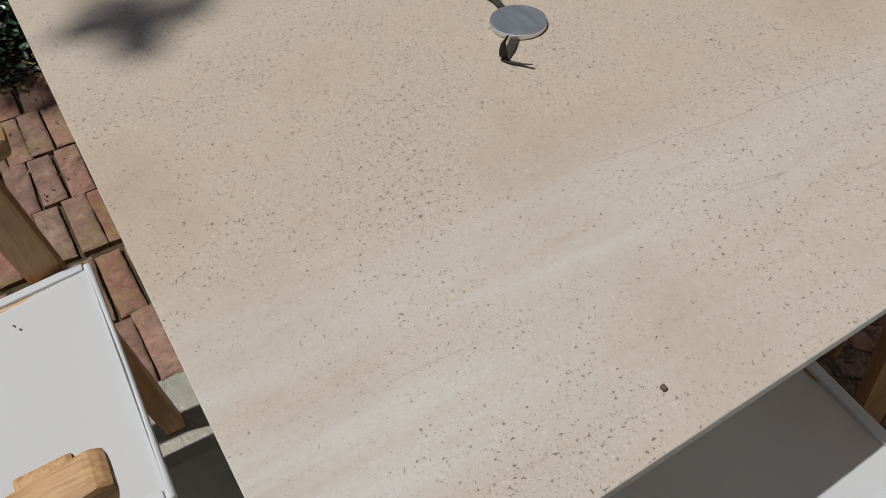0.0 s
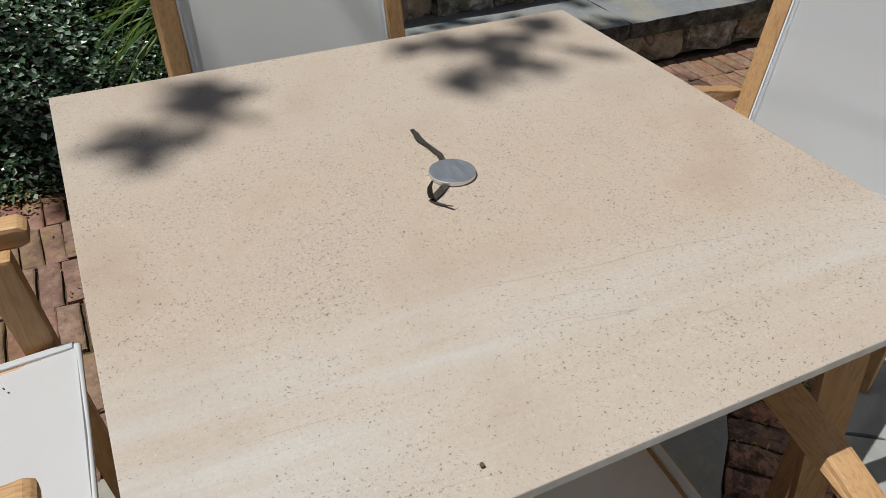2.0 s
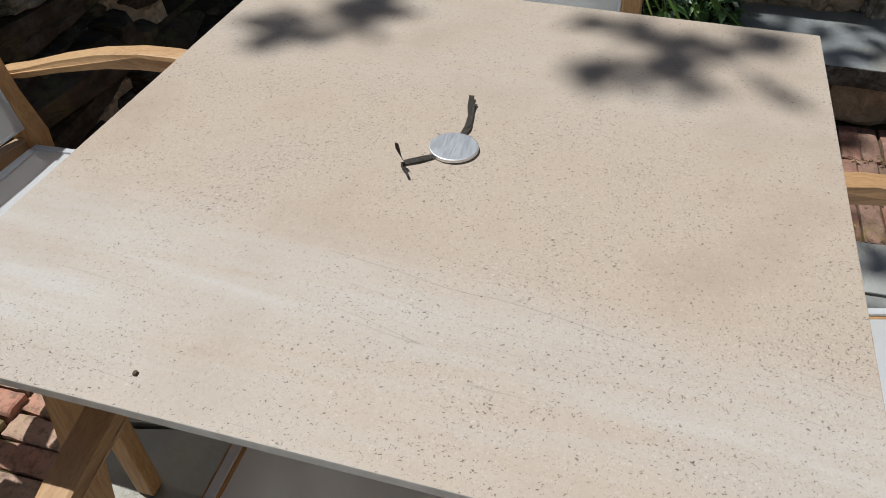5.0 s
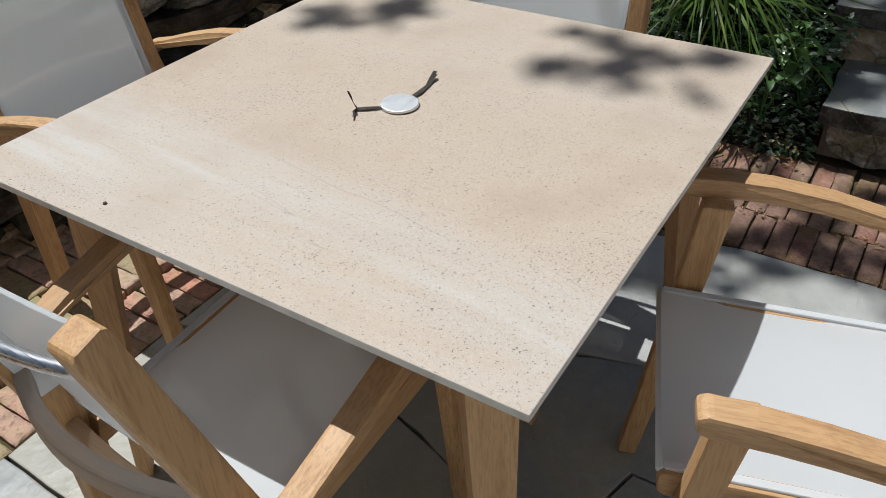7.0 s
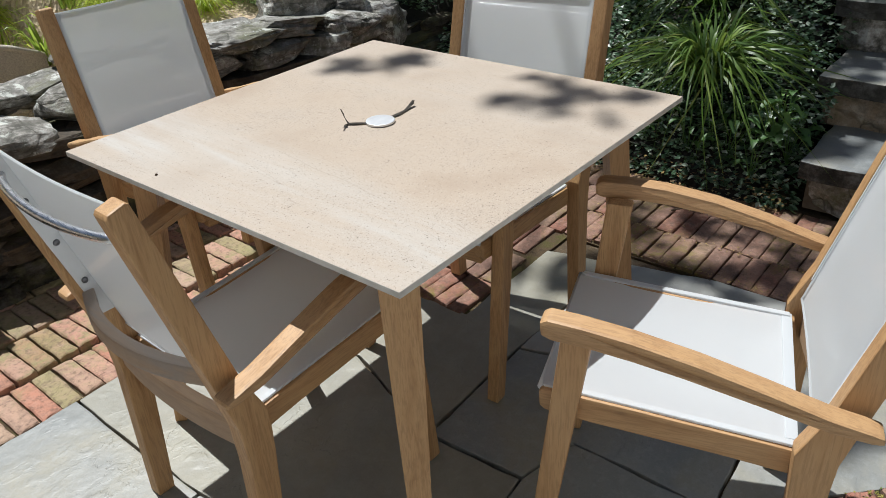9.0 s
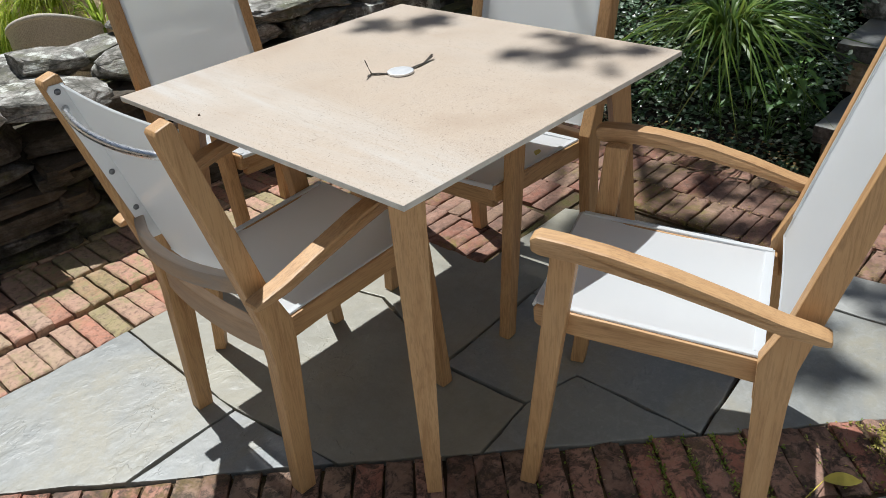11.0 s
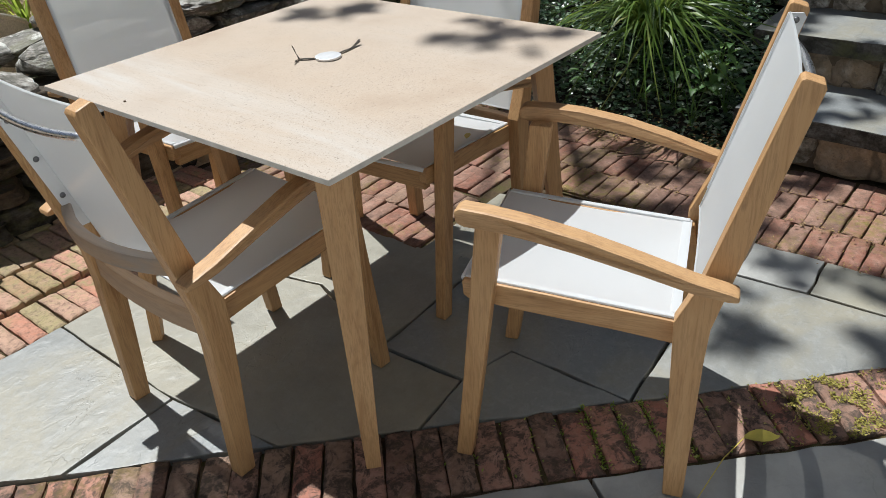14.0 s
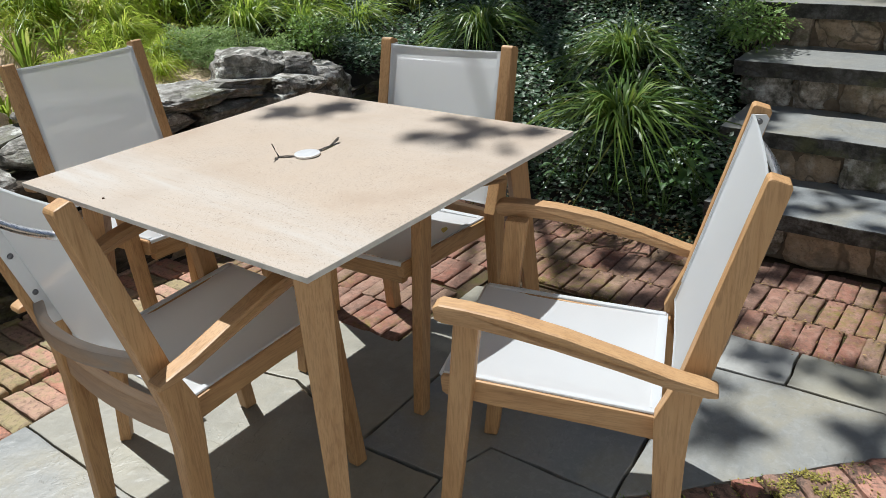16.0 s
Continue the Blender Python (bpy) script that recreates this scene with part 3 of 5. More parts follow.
# ---- ground and slopes ----
def slope(x, y):
    """Height of the planted bank behind the wall and beside the steps."""
    back = 0.0
    if y > 1.28:
        back = 0.42 + 0.3 * (y - 1.28) if y < 6 else 1.836 + 0.1 * (y - 6)
        # a level terrace behind the western part of the wall
        level = min(back, 0.04 + 0.62 * max(0.0, y - 2.55))
        k = min(1.0, max(0.0, (0.5 - x) / 0.3))
        back = back + (level - back) * k
    side = 0.0
    if x > 1.46:
        side = min(0.62 * (x - 1.46) ** 0.8, 0.55 + 0.32 * (x - 1.46))
    h = max(back, side) if back * side == 0 else max(back, side) + 0.06 * min(back, side)
    return h + 0.03 * noise.noise(Vector((x * 2.3, y * 2.3, 0.0))) * (1 if h > 0.02 else 0)


bm = bmesh.new()
bmesh.ops.create_grid(bm, x_segments=24, y_segments=24, size=300.0)
for v in bm.verts:
    v.co.z = -0.022
tagged(whole("ground", bm, SOIL), "dark sandy soil under the paving", "ground", "", "structure")

xs = sorted(set([-9.0, -7.0, -5.0, -4.0] + [-3 + 0.11 * i for i in range(75)] + [5.6, 6.5, 8.0, 11.0, 16.0]))
ys = sorted(set([-9.0, -6.0, -4.0] + [-2.6 + 0.11 * i for i in range(75)] + [6.0, 7.0, 9.0, 12.0, 17.0]))
bm = bmesh.new()
grid = {}
for i, x in enumerate(xs):
    for j, y in enumerate(ys):
        inside = (y > 1.28) or (x > 1.46 and y > -0.36) or (x > 2.9)
        z = slope(x, y) if inside else -0.2
        if x > 2.9 and y < -0.3:
            z = max(z, 0.0) + 0.05
        grid[i, j] = bm.verts.new((x, y, z))
for i in range(len(xs) - 1):
    for j in range(len(ys) - 1):
        bm.faces.new((grid[i, j], grid[i + 1, j], grid[i + 1, j + 1], grid[i, j + 1]))
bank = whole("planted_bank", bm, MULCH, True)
bank.data.materials.append(SHADED_SOIL)
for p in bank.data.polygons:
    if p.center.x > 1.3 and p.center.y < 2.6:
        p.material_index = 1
tagged(bank, "sloping bank of leaf mulch behind the wall", "bank", "", "structure")


# ---- slate paving ----
def shrink(poly, d):
    """Moves an outline inwards by d."""
    n = len(poly)
    area = sum(poly[i][0] * poly[(i + 1) % n][1] - poly[(i + 1) % n][0] * poly[i][1] for i in range(n))
    out = []
    for i in range(n):
        p, a, b = Vector(poly[i]), Vector(poly[i - 1]), Vector(poly[(i + 1) % n])
        e, f = (p - a).normalized(), (b - p).normalized()
        s = 1 if area > 0 else -1
        n1, n2 = Vector((-e.y, e.x)) * s, Vector((-f.y, f.x)) * s
        m = (n1 + n2)
        m = m / max(m.dot(n1), 0.3)
        out.append(tuple(p + m * d))
    return out


def slab(name, poly, top, thick, gap, parent, material, seed, wear=0.004, side=None):
    """A natural stone slab with slightly uneven edges."""
    rng = random.Random(seed)
    poly = shrink(poly, gap)
    fine = []
    for i, p in enumerate(poly):
        q = poly[(i + 1) % len(poly)]
        steps = max(1, int(math.dist(p, q) / 0.06))
        for k in range(steps):
            t = k / steps
            w = 0 if k == 0 else wear
            fine.append((p[0] + (q[0] - p[0]) * t + rng.uniform(-w, w), p[1] + (q[1] - p[1]) * t + rng.uniform(-w, w)))
    ob = part(name, prism(fine, 2, top - thick, top, 0.0035), material, parent)
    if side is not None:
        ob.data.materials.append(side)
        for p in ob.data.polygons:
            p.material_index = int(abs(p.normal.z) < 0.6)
    return ob


paving = thing("pavement", "blue-gray natural slate paving with ochre stains", "pavement", "", "structure")
SLABS_WEST = [
    [(-1.405, 0.695), (-0.549, 0.695), (-0.553, 0.39), (-0.547, 0.146), (-0.85, 0.14)],
    [(-0.85, 0.14), (-0.547, 0.146), (-0.507, -0.194)],
    [(-0.549, 0.695), (-0.08, 0.695), (0.02, 0.2), (-0.1, -0.15), (-0.085, -0.41), (-0.28, -0.43), (-0.507, -0.194), (-0.547, 0.146), (-0.553, 0.39)],
    [(-0.28, -0.43), (-0.085, -0.41), (0.075, -0.45), (0.075, -0.785)],
]
SLABS_EAST = [
    [(-0.1, -0.15), (0.3, -0.14), (0.49, -0.75), (0.075, -0.785), (0.075, -0.45), (-0.085, -0.41)],
    [(0.075, -0.785), (0.49, -0.75), (0.725, -0.785), (0.74, -0.99), (0.75, -1.46)],
    [(0.3, -0.14), (0.86, -0.15), (0.93, -0.45), (0.94, -0.985), (0.74, -0.99), (0.725, -0.785), (0.49, -0.75)],
    [(0.74, -0.99), (0.94, -0.985), (0.945, -1.655), (0.75, -1.46)],
    [(-0.08, 0.695), (0.345, 0.695), (0.35, 0.08), (0.8, 0.08), (0.86, -0.15), (0.3, -0.14), (-0.1, -0.15), (0.02, 0.2)],
]
for i, poly in enumerate(SLABS_WEST + SLABS_EAST):
    poly = [(x + (0.014 if x < 0.8 else 0.005), y + (0.012 if y < 0.6 else 0.0)) for x, y in poly]
    slab("slab", poly, 0.0 - 0.0012 * (i % 3), 0.04, 0.0035, paving, SLATE_BUFF if i in (2, 7, 8) else SLATE_SUNLIT if i == 6 else SLATE, i + 3)
# the paving on the near side of the brick border
for i, (a, b, c, d) in enumerate([(-2.2, -1.3, 0.0, 0.6), (-1.3, -0.62, 0.0, 0.6), (-0.62, -0.18, 0.0, 0.6), (-0.18, 0.35, 0.0, 0.6), (0.35, 1.2, 0.0, 0.6), (-2.2, -0.9, 0.6, 1.6), (-0.9, 0.2, 0.6, 1.6), (0.2, 1.2, 0.6, 1.6), (-2.6, -1.5, 1.6, 2.55), (-1.5, -0.4, 1.6, 2.55), (-0.4, 0.6, 1.6, 2.55), (0.6, 1.6, 1.6, 2.55), (-2.6, -1.1, 2.55, 3.25), (-1.1, 0.2, 2.55, 3.25), (0.2, 1.6, 2.55, 3.25)]):
    t0, t1 = a + 0.5, b + 0.5  # along the border, from its middle
    e, m = Vector((1, -1)).normalized() * 1.414, Vector((-1, -1)).normalized()
    o = Vector((-0.487, -0.487))
    pts = [o + e * t0 + m * c, o + e * t1 + m * c, o + e * (t1 + 0.06 * (-1) ** i) + m * d, o + e * (t0 + 0.05 * (-1) ** (i + 1)) + m * d]
    slab("slab", [tuple(p) for p in pts], -0.002, 0.04, 0.004, paving, SLATE_SUNLIT, i + 40)


# ---- an assumed house wall behind, unseen, added to bounce light across the patio ----
house = thing("wall_house", "assumed white clapboard house wall, unseen, added to bounce light", "wall", "", "structure")
for k in range(34):
    bm = box(-4.2, 4.2, -0.006 * (k % 2), 0.18, 0.15 * k, 0.15 * k + 0.149, 0)
    for v in bm.verts:
        v.co.y += -0.012 if v.co.z < 0.15 * k + 0.05 and v.co.y < 0.1 else 0.0
    bmesh.ops.transform(bm, matrix=Matrix.Translation((-2.81, -2.81, 0)) @ Matrix.Rotation(radians(135), 4, "Z"), verts=bm.verts)
    part("clapboard", bm, BOUNCE_PAINT, house)


# ---- tall hedge-like screens, out of sight, added to block low sky light ----
def hedge(name, a, b, base, height, seed):
    """A long dark hedge-like screen with an uneven face and top, from a to b on the plan."""
    a, b = Vector((*a, 0)), Vector((*b, 0))
    along = (b - a).normalized()
    side, n = Vector((-along.y, along.x, 0)), int((b - a).length / 0.35)
    rows = [(0.0, 0.0), (0.0, 0.35), (0.1, 0.7), (0.5, 0.95), (1.2, 1.0), (1.6, 0.7), (1.6, 0.0)]
    bm = bmesh.new()
    grid = []
    for i in range(n + 1):
        p = a + along * (b - a).length * i / n
        line = []
        for k, (out, up) in enumerate(rows):
            q = noise.fractal(Vector((i * 0.4, k * 0.9, seed)), 0.8, 2.0, 3)
            line.append(bm.verts.new(p + side * (out + 0.35 * q) + Vector((0, 0, base + height * up * (1 + 0.12 * q)))))
        grid.append(line)
    for u, v in zip(grid, grid[1:]):
        for k in range(len(rows) - 1):
            bm.faces.new((u[k], v[k], v[k + 1], u[k + 1]))
    tagged(whole(name, bm, SKY_SCREEN), "unseen tall dark green screen added to block low sky light", "hedge", "", "structure")


hedge("backdrop_west", (-8.5, -5.0), (-8.5, 12.0), -0.1, 5.0, 1)
hedge("backdrop_north", (-9.0, 12.5), (14.0, 12.5), 1.6, 5.0, 2)
hedge("backdrop_east", (13.0, 13.0), (13.0, -8.0), 0.0, 7.5, 3)
hedge("backdrop_south", (13.5, -7.5), (1.5, -7.5), -0.1, 5.5, 4)


# ---- table ----
def build_table():
    t = thing("dining_table", "square patio table with a sand-coloured porcelain top on teak legs", "table")
    h = 0.46
    bm = box(-h, h, -h, h, 0.7235, 0.735, 0.0014)
    top = part("tabletop", bm, TABLE_STONE, t, "sand-coloured porcelain slab with flecks and pale bands")
    top.data.materials.append(TABLE_EDGE)
    for p in top.data.polygons:
        if abs(p.normal.z) < 0.9:
            p.material_index = 1
    for sx in (-1, 1):
        for sy in (-1, 1):
            turn = math.atan2(sy, sx) + math.pi / 2
            part("leg", tapered((sx * 0.406, sy * 0.406, 0.0), (sx * 0.353, sy * 0.353, 0.706), 0.032, 0.028, 0.069, 0.046, turn, 0.006), TEAK[2], t)
    for a in (math.pi / 4, -math.pi / 4):
        bm = box(-0.5, 0.5, -0.02, 0.02, 0.68, 0.706 if a > 0 else 0.7055, 0.002)
        bmesh.ops.rotate(bm, cent=(0, 0, 0), matrix=Matrix.Rotation(a, 3, "Z"), verts=bm.verts)
        part("crossbeam", bm, TEAK[0], t)
    for i, (x0, x1, y0, y1) in enumerate([(-0.36, 0.36, -0.372, -0.35), (-0.36, 0.36, 0.35, 0.372), (-0.372, -0.35, -0.345, 0.345), (0.35, 0.372, -0.345, 0.345)]):
        part("apron", box(x0, x1, y0, y1, 0.668, 0.7075 if i < 2 else 0.707, 0.002), TEAK[0 if i < 2 else 1], t)
    part("core_board", box(-0.34, 0.34, -0.34, 0.34, 0.7085, 0.7232, 0.002), TEAK[0], t)
    return t


build_table()

# the cap over the parasol hole, with its two straps
cap = thing("parasol_hole_cap", "round brushed aluminium cap on the tabletop with dark straps", "cap")
bm = bmesh.new()
bmesh.ops.create_cone(bm, cap_ends=True, segments=48, radius1=0.031, radius2=0.031, depth=0.005)
bevelled(bm, 0.0012, 2, 40)
bmesh.ops.translate(bm, verts=bm.verts, vec=(0.001, 0.005, 0.7385))
part("disc", bm, ALU, cap, "dull aluminium disc")


def ribbon(points, widths, parent):
    """A flat strap along points, with a sideways width at each."""
    pts = [Vector(p) for p in points]
    bm = bmesh.new()
    rows = []
    for i, (p, w) in enumerate(zip(pts, widths)):
        d = (pts[min(i + 1, len(pts) - 1)] - pts[max(i - 1, 0)]).normalized()
        s = d.cross(Vector((0, 0, 1)))
        s = s.normalized() if s.length > 0.15 else Vector((0.8, -0.6, 0))
        rows.append((bm.verts.new(p - s * w / 2), bm.verts.new(p + s * w / 2)))
    for a, b in zip(rows, rows[1:]):
        bm.faces.new((a[0], a[1], b[1], b[0]))
    bmesh.ops.solidify(bm, geom=bm.faces[:], thickness=0.0009)
    return part("strap", bm, DARK_STRAP, parent, "dark woven strap")


ribbon([(0.022, 0.004, 0.7365), (0.05, 0.0, 0.739), (0.08, 0.003, 0.7375), (0.1, 0.009, 0.7405), (0.116, 0.011, 0.747)], [0.009, 0.009, 0.008, 0.008, 0.007], cap)
ribbon([(0.085, 0.004, 0.7385), (0.1, 0.006, 0.7405), (0.112, 0.006, 0.744)], [0.006, 0.006, 0.004], cap)
ribbon([(-0.02, 0.024, 0.7365), (-0.035, 0.041, 0.7385), (-0.044, 0.055, 0.7375), (-0.047, 0.059, 0.748), (-0.05, 0.061, 0.76), (-0.056, 0.06, 0.772)], [0.01, 0.01, 0.01, 0.008, 0.006, 0.004], cap)
ribbon([(-0.043, 0.057, 0.7365), (-0.055, 0.054, 0.7385), (-0.064, 0.046, 0.7375), (-0.074, 0.041, 0.741)], [0.006, 0.004, 0.0035, 0.003], cap)

bm = stone_bm(0.0045, 0.0036, 0.003, 4, 1)
bmesh.ops.translate(bm, verts=bm.verts, vec=(-0.423, 0.188, 0.7368))
tagged(whole("bark_crumb", bm, TWIG), "small dark crumb of bark on the tabletop", "crumb")


# ---- chairs ----
ARM_TOP = [(0.244, 0.636), (0.232, 0.643), (0.18, 0.6415), (0.107, 0.634), (0.011, 0.6155), (-0.083, 0.589), (-0.174, 0.559), (-0.226, 0.546), (-0.242, 0.541)]
ARM_LOW = [(-0.244, 0.529), (-0.226, 0.5285), (-0.172, 0.537), (-0.084, 0.562), (0.027, 0.588), (0.1, 0.6), (0.157, 0.606), (0.226, 0.6075), (0.242, 0.613)]
POST = [(-0.1725, 0.0), (-0.147, 0.349), (-0.1435, 0.435), (-0.179, 0.52), (-0.28, 0.888), (-0.286, 0.892), (-0.313, 0.884), (-0.3165, 0.877), (-0.235, 0.549), (-0.207, 0.43), (-0.203, 0.349), (-0.2125, 0.0)]
RAIL = [(0.259, 0.441), (0.258, 0.41), (0.248, 0.402), (0.17, 0.392), (-0.05, 0.375), (-0.15, 0.364), (-0.17, 0.364), (-0.16, 0.414), (0.1, 0.4365), (0.253, 0.4485)]


def build_chair(bow_out=0.028, behind=0.016, bar=0.0076, slant=0.28, stand=0.0):
    c = thing("patio_chair", "teak armchair with a white mesh sling seat and back", "chair", "chairs round the table")
    # the posts above the arms slant back with the sling; their feet may stand a little further forward
    post = [(y + (0.28 - slant) * max(0.0, z - 0.53) + stand * max(0.0, 1 - z / 0.35), z) for y, z in POST]
    for s in (-1, 1):
        x0, x1 = sorted((s * 0.196, s * 0.2285))
        bm = prism(ARM_TOP + ARM_LOW, 0, *sorted((s * 0.222, s * 0.262)), 0.006)
        for v in bm.verts:  # the arms bow outwards between their ends
            v.co.x += s * 0.018 * (1 - ((v.co.y + 0.06) / 0.31) ** 2)
            v.co.z += 0.002 * (v.co.y + 0.24) / 0.48 - 0.003
        part("arm", bm, TEAK_ARM, c)
        part("front_leg", prism([(0.27 + stand, 0.0), (0.252 + 0.5 * stand, 0.2), (0.215, 0.61), (0.165, 0.608), (0.212 + 0.5 * stand, 0.2), (0.234 + stand, 0.0)], 0, x0, x1, 0.005), TEAK[2], c)
        part("back_post", prism(post, 0, *sorted((s * 0.19, s * 0.2255)), 0.006), TEAK[2], c)
        part("side_rail", prism(RAIL, 0, *sorted((s * 0.168, s * 0.1935)), 0.005), TEAK[1], c)
        # the white track that holds the sling along the post, with its screws
        y_of = lambda z: -0.19 - (z - 0.53) * slant
        zs = (0.5, 0.874)
        bm = prism([(y_of(zs[0]) + 0.007, zs[0]), (y_of(zs[1]) + 0.007, zs[1]), (y_of(zs[1]) - 0.02, zs[1]), (y_of(zs[1]) - 0.026, zs[1] - 0.008), (y_of(zs[0]) - 0.026, zs[0])], 0, *sorted((s * 0.1855, s * 0.1895)), 0.001)
        track = part("sling_track", bm, HEM, c, "white sling track")
        for k in range(4):
            z = 0.583 + 0.0925 * k
            bm = bmesh.new()
            bmesh.ops.create_cone(bm, cap_ends=True, segments=14, radius1=0.0066, radius2=0.005, depth=0.004)
            bmesh.ops.rotate(bm, cent=(0, 0, 0), matrix=Matrix.Rotation(radians(-90 * s), 3, "Y"), verts=bm.verts)
            bmesh.ops.translate(bm, verts=bm.verts, vec=(s * 0.184, y_of(z) - 0.012, z))
            part("screw", bm, DARK_STEEL, track, "steel screw and washer", True)
    # rails across
    across = [-0.1675 + 0.335 * i / 12 for i in range(13)]
    part("front_rail", prism([(x, 0.374) for x in across] + [(x, 0.435 - 0.016 * (1 - (x / 0.1675) ** 2)) for x in across[::-1]], 1, 0.21, 0.235, 0.003), TEAK[0], c)
    bow = lambda d: [(-0.19 + 0.38 * i / 12, d * (1 - (2 * i / 12 - 1) ** 2)) for i in range(13)]
    back = [(x, -0.196 - y) for x, y in bow(0.016)]
    part("lower_back_rail", prism(back + [(x, y + 0.023) for x, y in back[::-1]], 2, 0.366, 0.427, 0.004), TEAK_DULL, c)
    back = [(x, -0.228 - y) for x, y in bow(0.045)]
    part("upper_back_rail", prism(back + [(x, y + 0.024) for x, y in back[::-1]], 2, 0.523, 0.561, 0.005), TEAK_GRAY, c, "silvered teak back rail")
    # cloth
    seat = part("seat_sling", sheet(lambda u, v: (-0.186 + 0.372 * u, 0.256 - 0.41 * v, 0.4505 - 0.0325 * v - 0.016 * math.sin(math.pi * u) ** 0.7 * max(0.0, math.sin(math.pi * min(1, v * 1.02))) ** 0.6), 12, 12, 0), SLING, c, "white mesh seat sling", True)
    part("front_roll", tube([(-0.184, 0.2565, 0.4445), (0, 0.2565, 0.439), (0.184, 0.2565, 0.4445)], 0.0065, 10), HEM, seat, "rolled white hem", True)
    for s in (-1, 1):
        bm = prism([(0.252, 0.448), (0.252, 0.4535), (-0.15, 0.4215), (-0.15, 0.416)], 0, *sorted((s * 0.174, s * 0.187)), 0.0015)
        part("side_hem", bm, SLING, seat, "welded white hem")
    part("rear_hem", prism([(-0.154, 0.4155), (-0.154, 0.42), (-0.135, 0.4215), (-0.135, 0.417)], 0, -0.172, 0.172, 0.001), SLING, seat, "welded white hem")

    def back_at(u, v):
        z = 0.454 + 0.418 * v + 0.004 * math.sin(math.pi * u) * (v > 0.9) * -1
        return (-0.19 + 0.38 * u, -0.179 - (z - 0.5) * slant - 0.007 * max(0.0, math.sin(math.pi * u)) ** 0.8 * (0.6 + 0.4 * v), z)

    b = part("back_sling", sheet(back_at, 14, 14, 0), SLING_LIT, c, "white mesh back sling", True)
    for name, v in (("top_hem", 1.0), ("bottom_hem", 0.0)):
        part(name, tube([back_at(i / 12, v) for i in range(13)], 0.0026, 8), SLING_LIT, b, "rolled white hem", True)
    for s in (0.016, 0.984):
        pts = [Vector(back_at(s, k / 6)) + Vector((0, 0.0012, 0)) for k in range(7)]
        bm = bmesh.new()
        rows = [(bm.verts.new(p + Vector((-0.006, 0.001, 0))), bm.verts.new(p + Vector((0.006, 0.001, 0)))) for p in pts]
        for p, q in zip(rows, rows[1:]):
            bm.faces.new((p[0], p[1], q[1], q[0]))
        bmesh.ops.solidify(bm, geom=bm.faces[:], thickness=0.0018)
        part("side_hem", bm, SLING, b, "welded white hem")
    # the steel bar behind the top of the sling
    z = 0.826
    y0 = -0.19 - (z - 0.53) * slant - behind
    pts = [(-0.19 + 0.38 * i / 16, y0 - bow_out * (1 - (2 * i / 16 - 1) ** 2) ** 0.8, z - 0.006 * (1 - (2 * i / 16 - 1) ** 2)) for i in range(17)]
    if bar:
        part("back_bar", tube(pts, bar, 12), STEEL, c, "curved steel bar", True)
    return c


CHAIRS = [(0.034, -0.724, 19.6), (-0.385, 0.029, -91.15), (0.351, 0.029, 93.4), (0.049, 0.777, 178.3)]
chair = build_chair(slant=0.236)
chair.matrix_basis = pose(CHAIRS[2][0], CHAIRS[2][1], 0, 0, 0, CHAIRS[2][2])
for (x, y, a), details in ((CHAIRS[0], {"slant": 0.272, "stand": 0.012}), (CHAIRS[1], {}), (CHAIRS[3], {"bar": 0.0, "slant": 0.24})):
    build_chair(**details).matrix_basis = pose(x, y, 0, 0, 0, a)


# ---- steps ----
steps = thing("garden_steps", "garden steps of thick bluestone treads on fieldstone risers", "steps", "", "structure")
rng = random.Random(11)
LEFT_END = [-0.47, -0.4, -0.33, -0.3, -0.3]
for k in range(5):
    x, z, y1 = 1.475 + 0.325 * k, 0.198 + 0.19 * k, LEFT_END[k]
    for m, (a, b) in enumerate([(y1, y1 - 1.02), (y1 - 1.02, -2.45)]):
        slab("tread", [(x, b), (x + 0.42, b), (x + 0.42, a), (x, a)], z, 0.062, 0.003, steps, SLATE, 70 + 3 * k + m, 0.006, SLAB_SIDE_SHADED)
    y = y1 - 0.03
    while y > -2.42:
        w = rng.uniform(0.17, 0.36)
        bm = stone_bm(0.3, w * 1.0, 0.14, 200 + 13 * k + y, 7, 0.1, 0.66, 0.1)
        bmesh.ops.rotate(bm, cent=(0, 0, 0), matrix=Euler((rng.uniform(-0.06, 0.06), rng.uniform(-0.04, 0.04), rng.uniform(-0.08, 0.08))).to_matrix(), verts=bm.verts)
        bmesh.ops.translate(bm, verts=bm.verts, vec=(x + 0.2 + rng.uniform(-0.018, 0.015), y - w / 2, z - 0.128))
        part("riser_stone", bm, ROCK_WARM, steps)
        y -= w
    part("mortar", box(x + 0.074, x + 0.12, -2.4, y1 - 0.02, z - 0.2, z - 0.064, 0), MORTAR, steps, "rough brown mortar")
    part("core", box(x + 0.12, x + 0.46, -2.4, y1 - 0.05, -0.02 if k == 0 else z - 0.3, z - 0.064, 0), SOIL, steps)


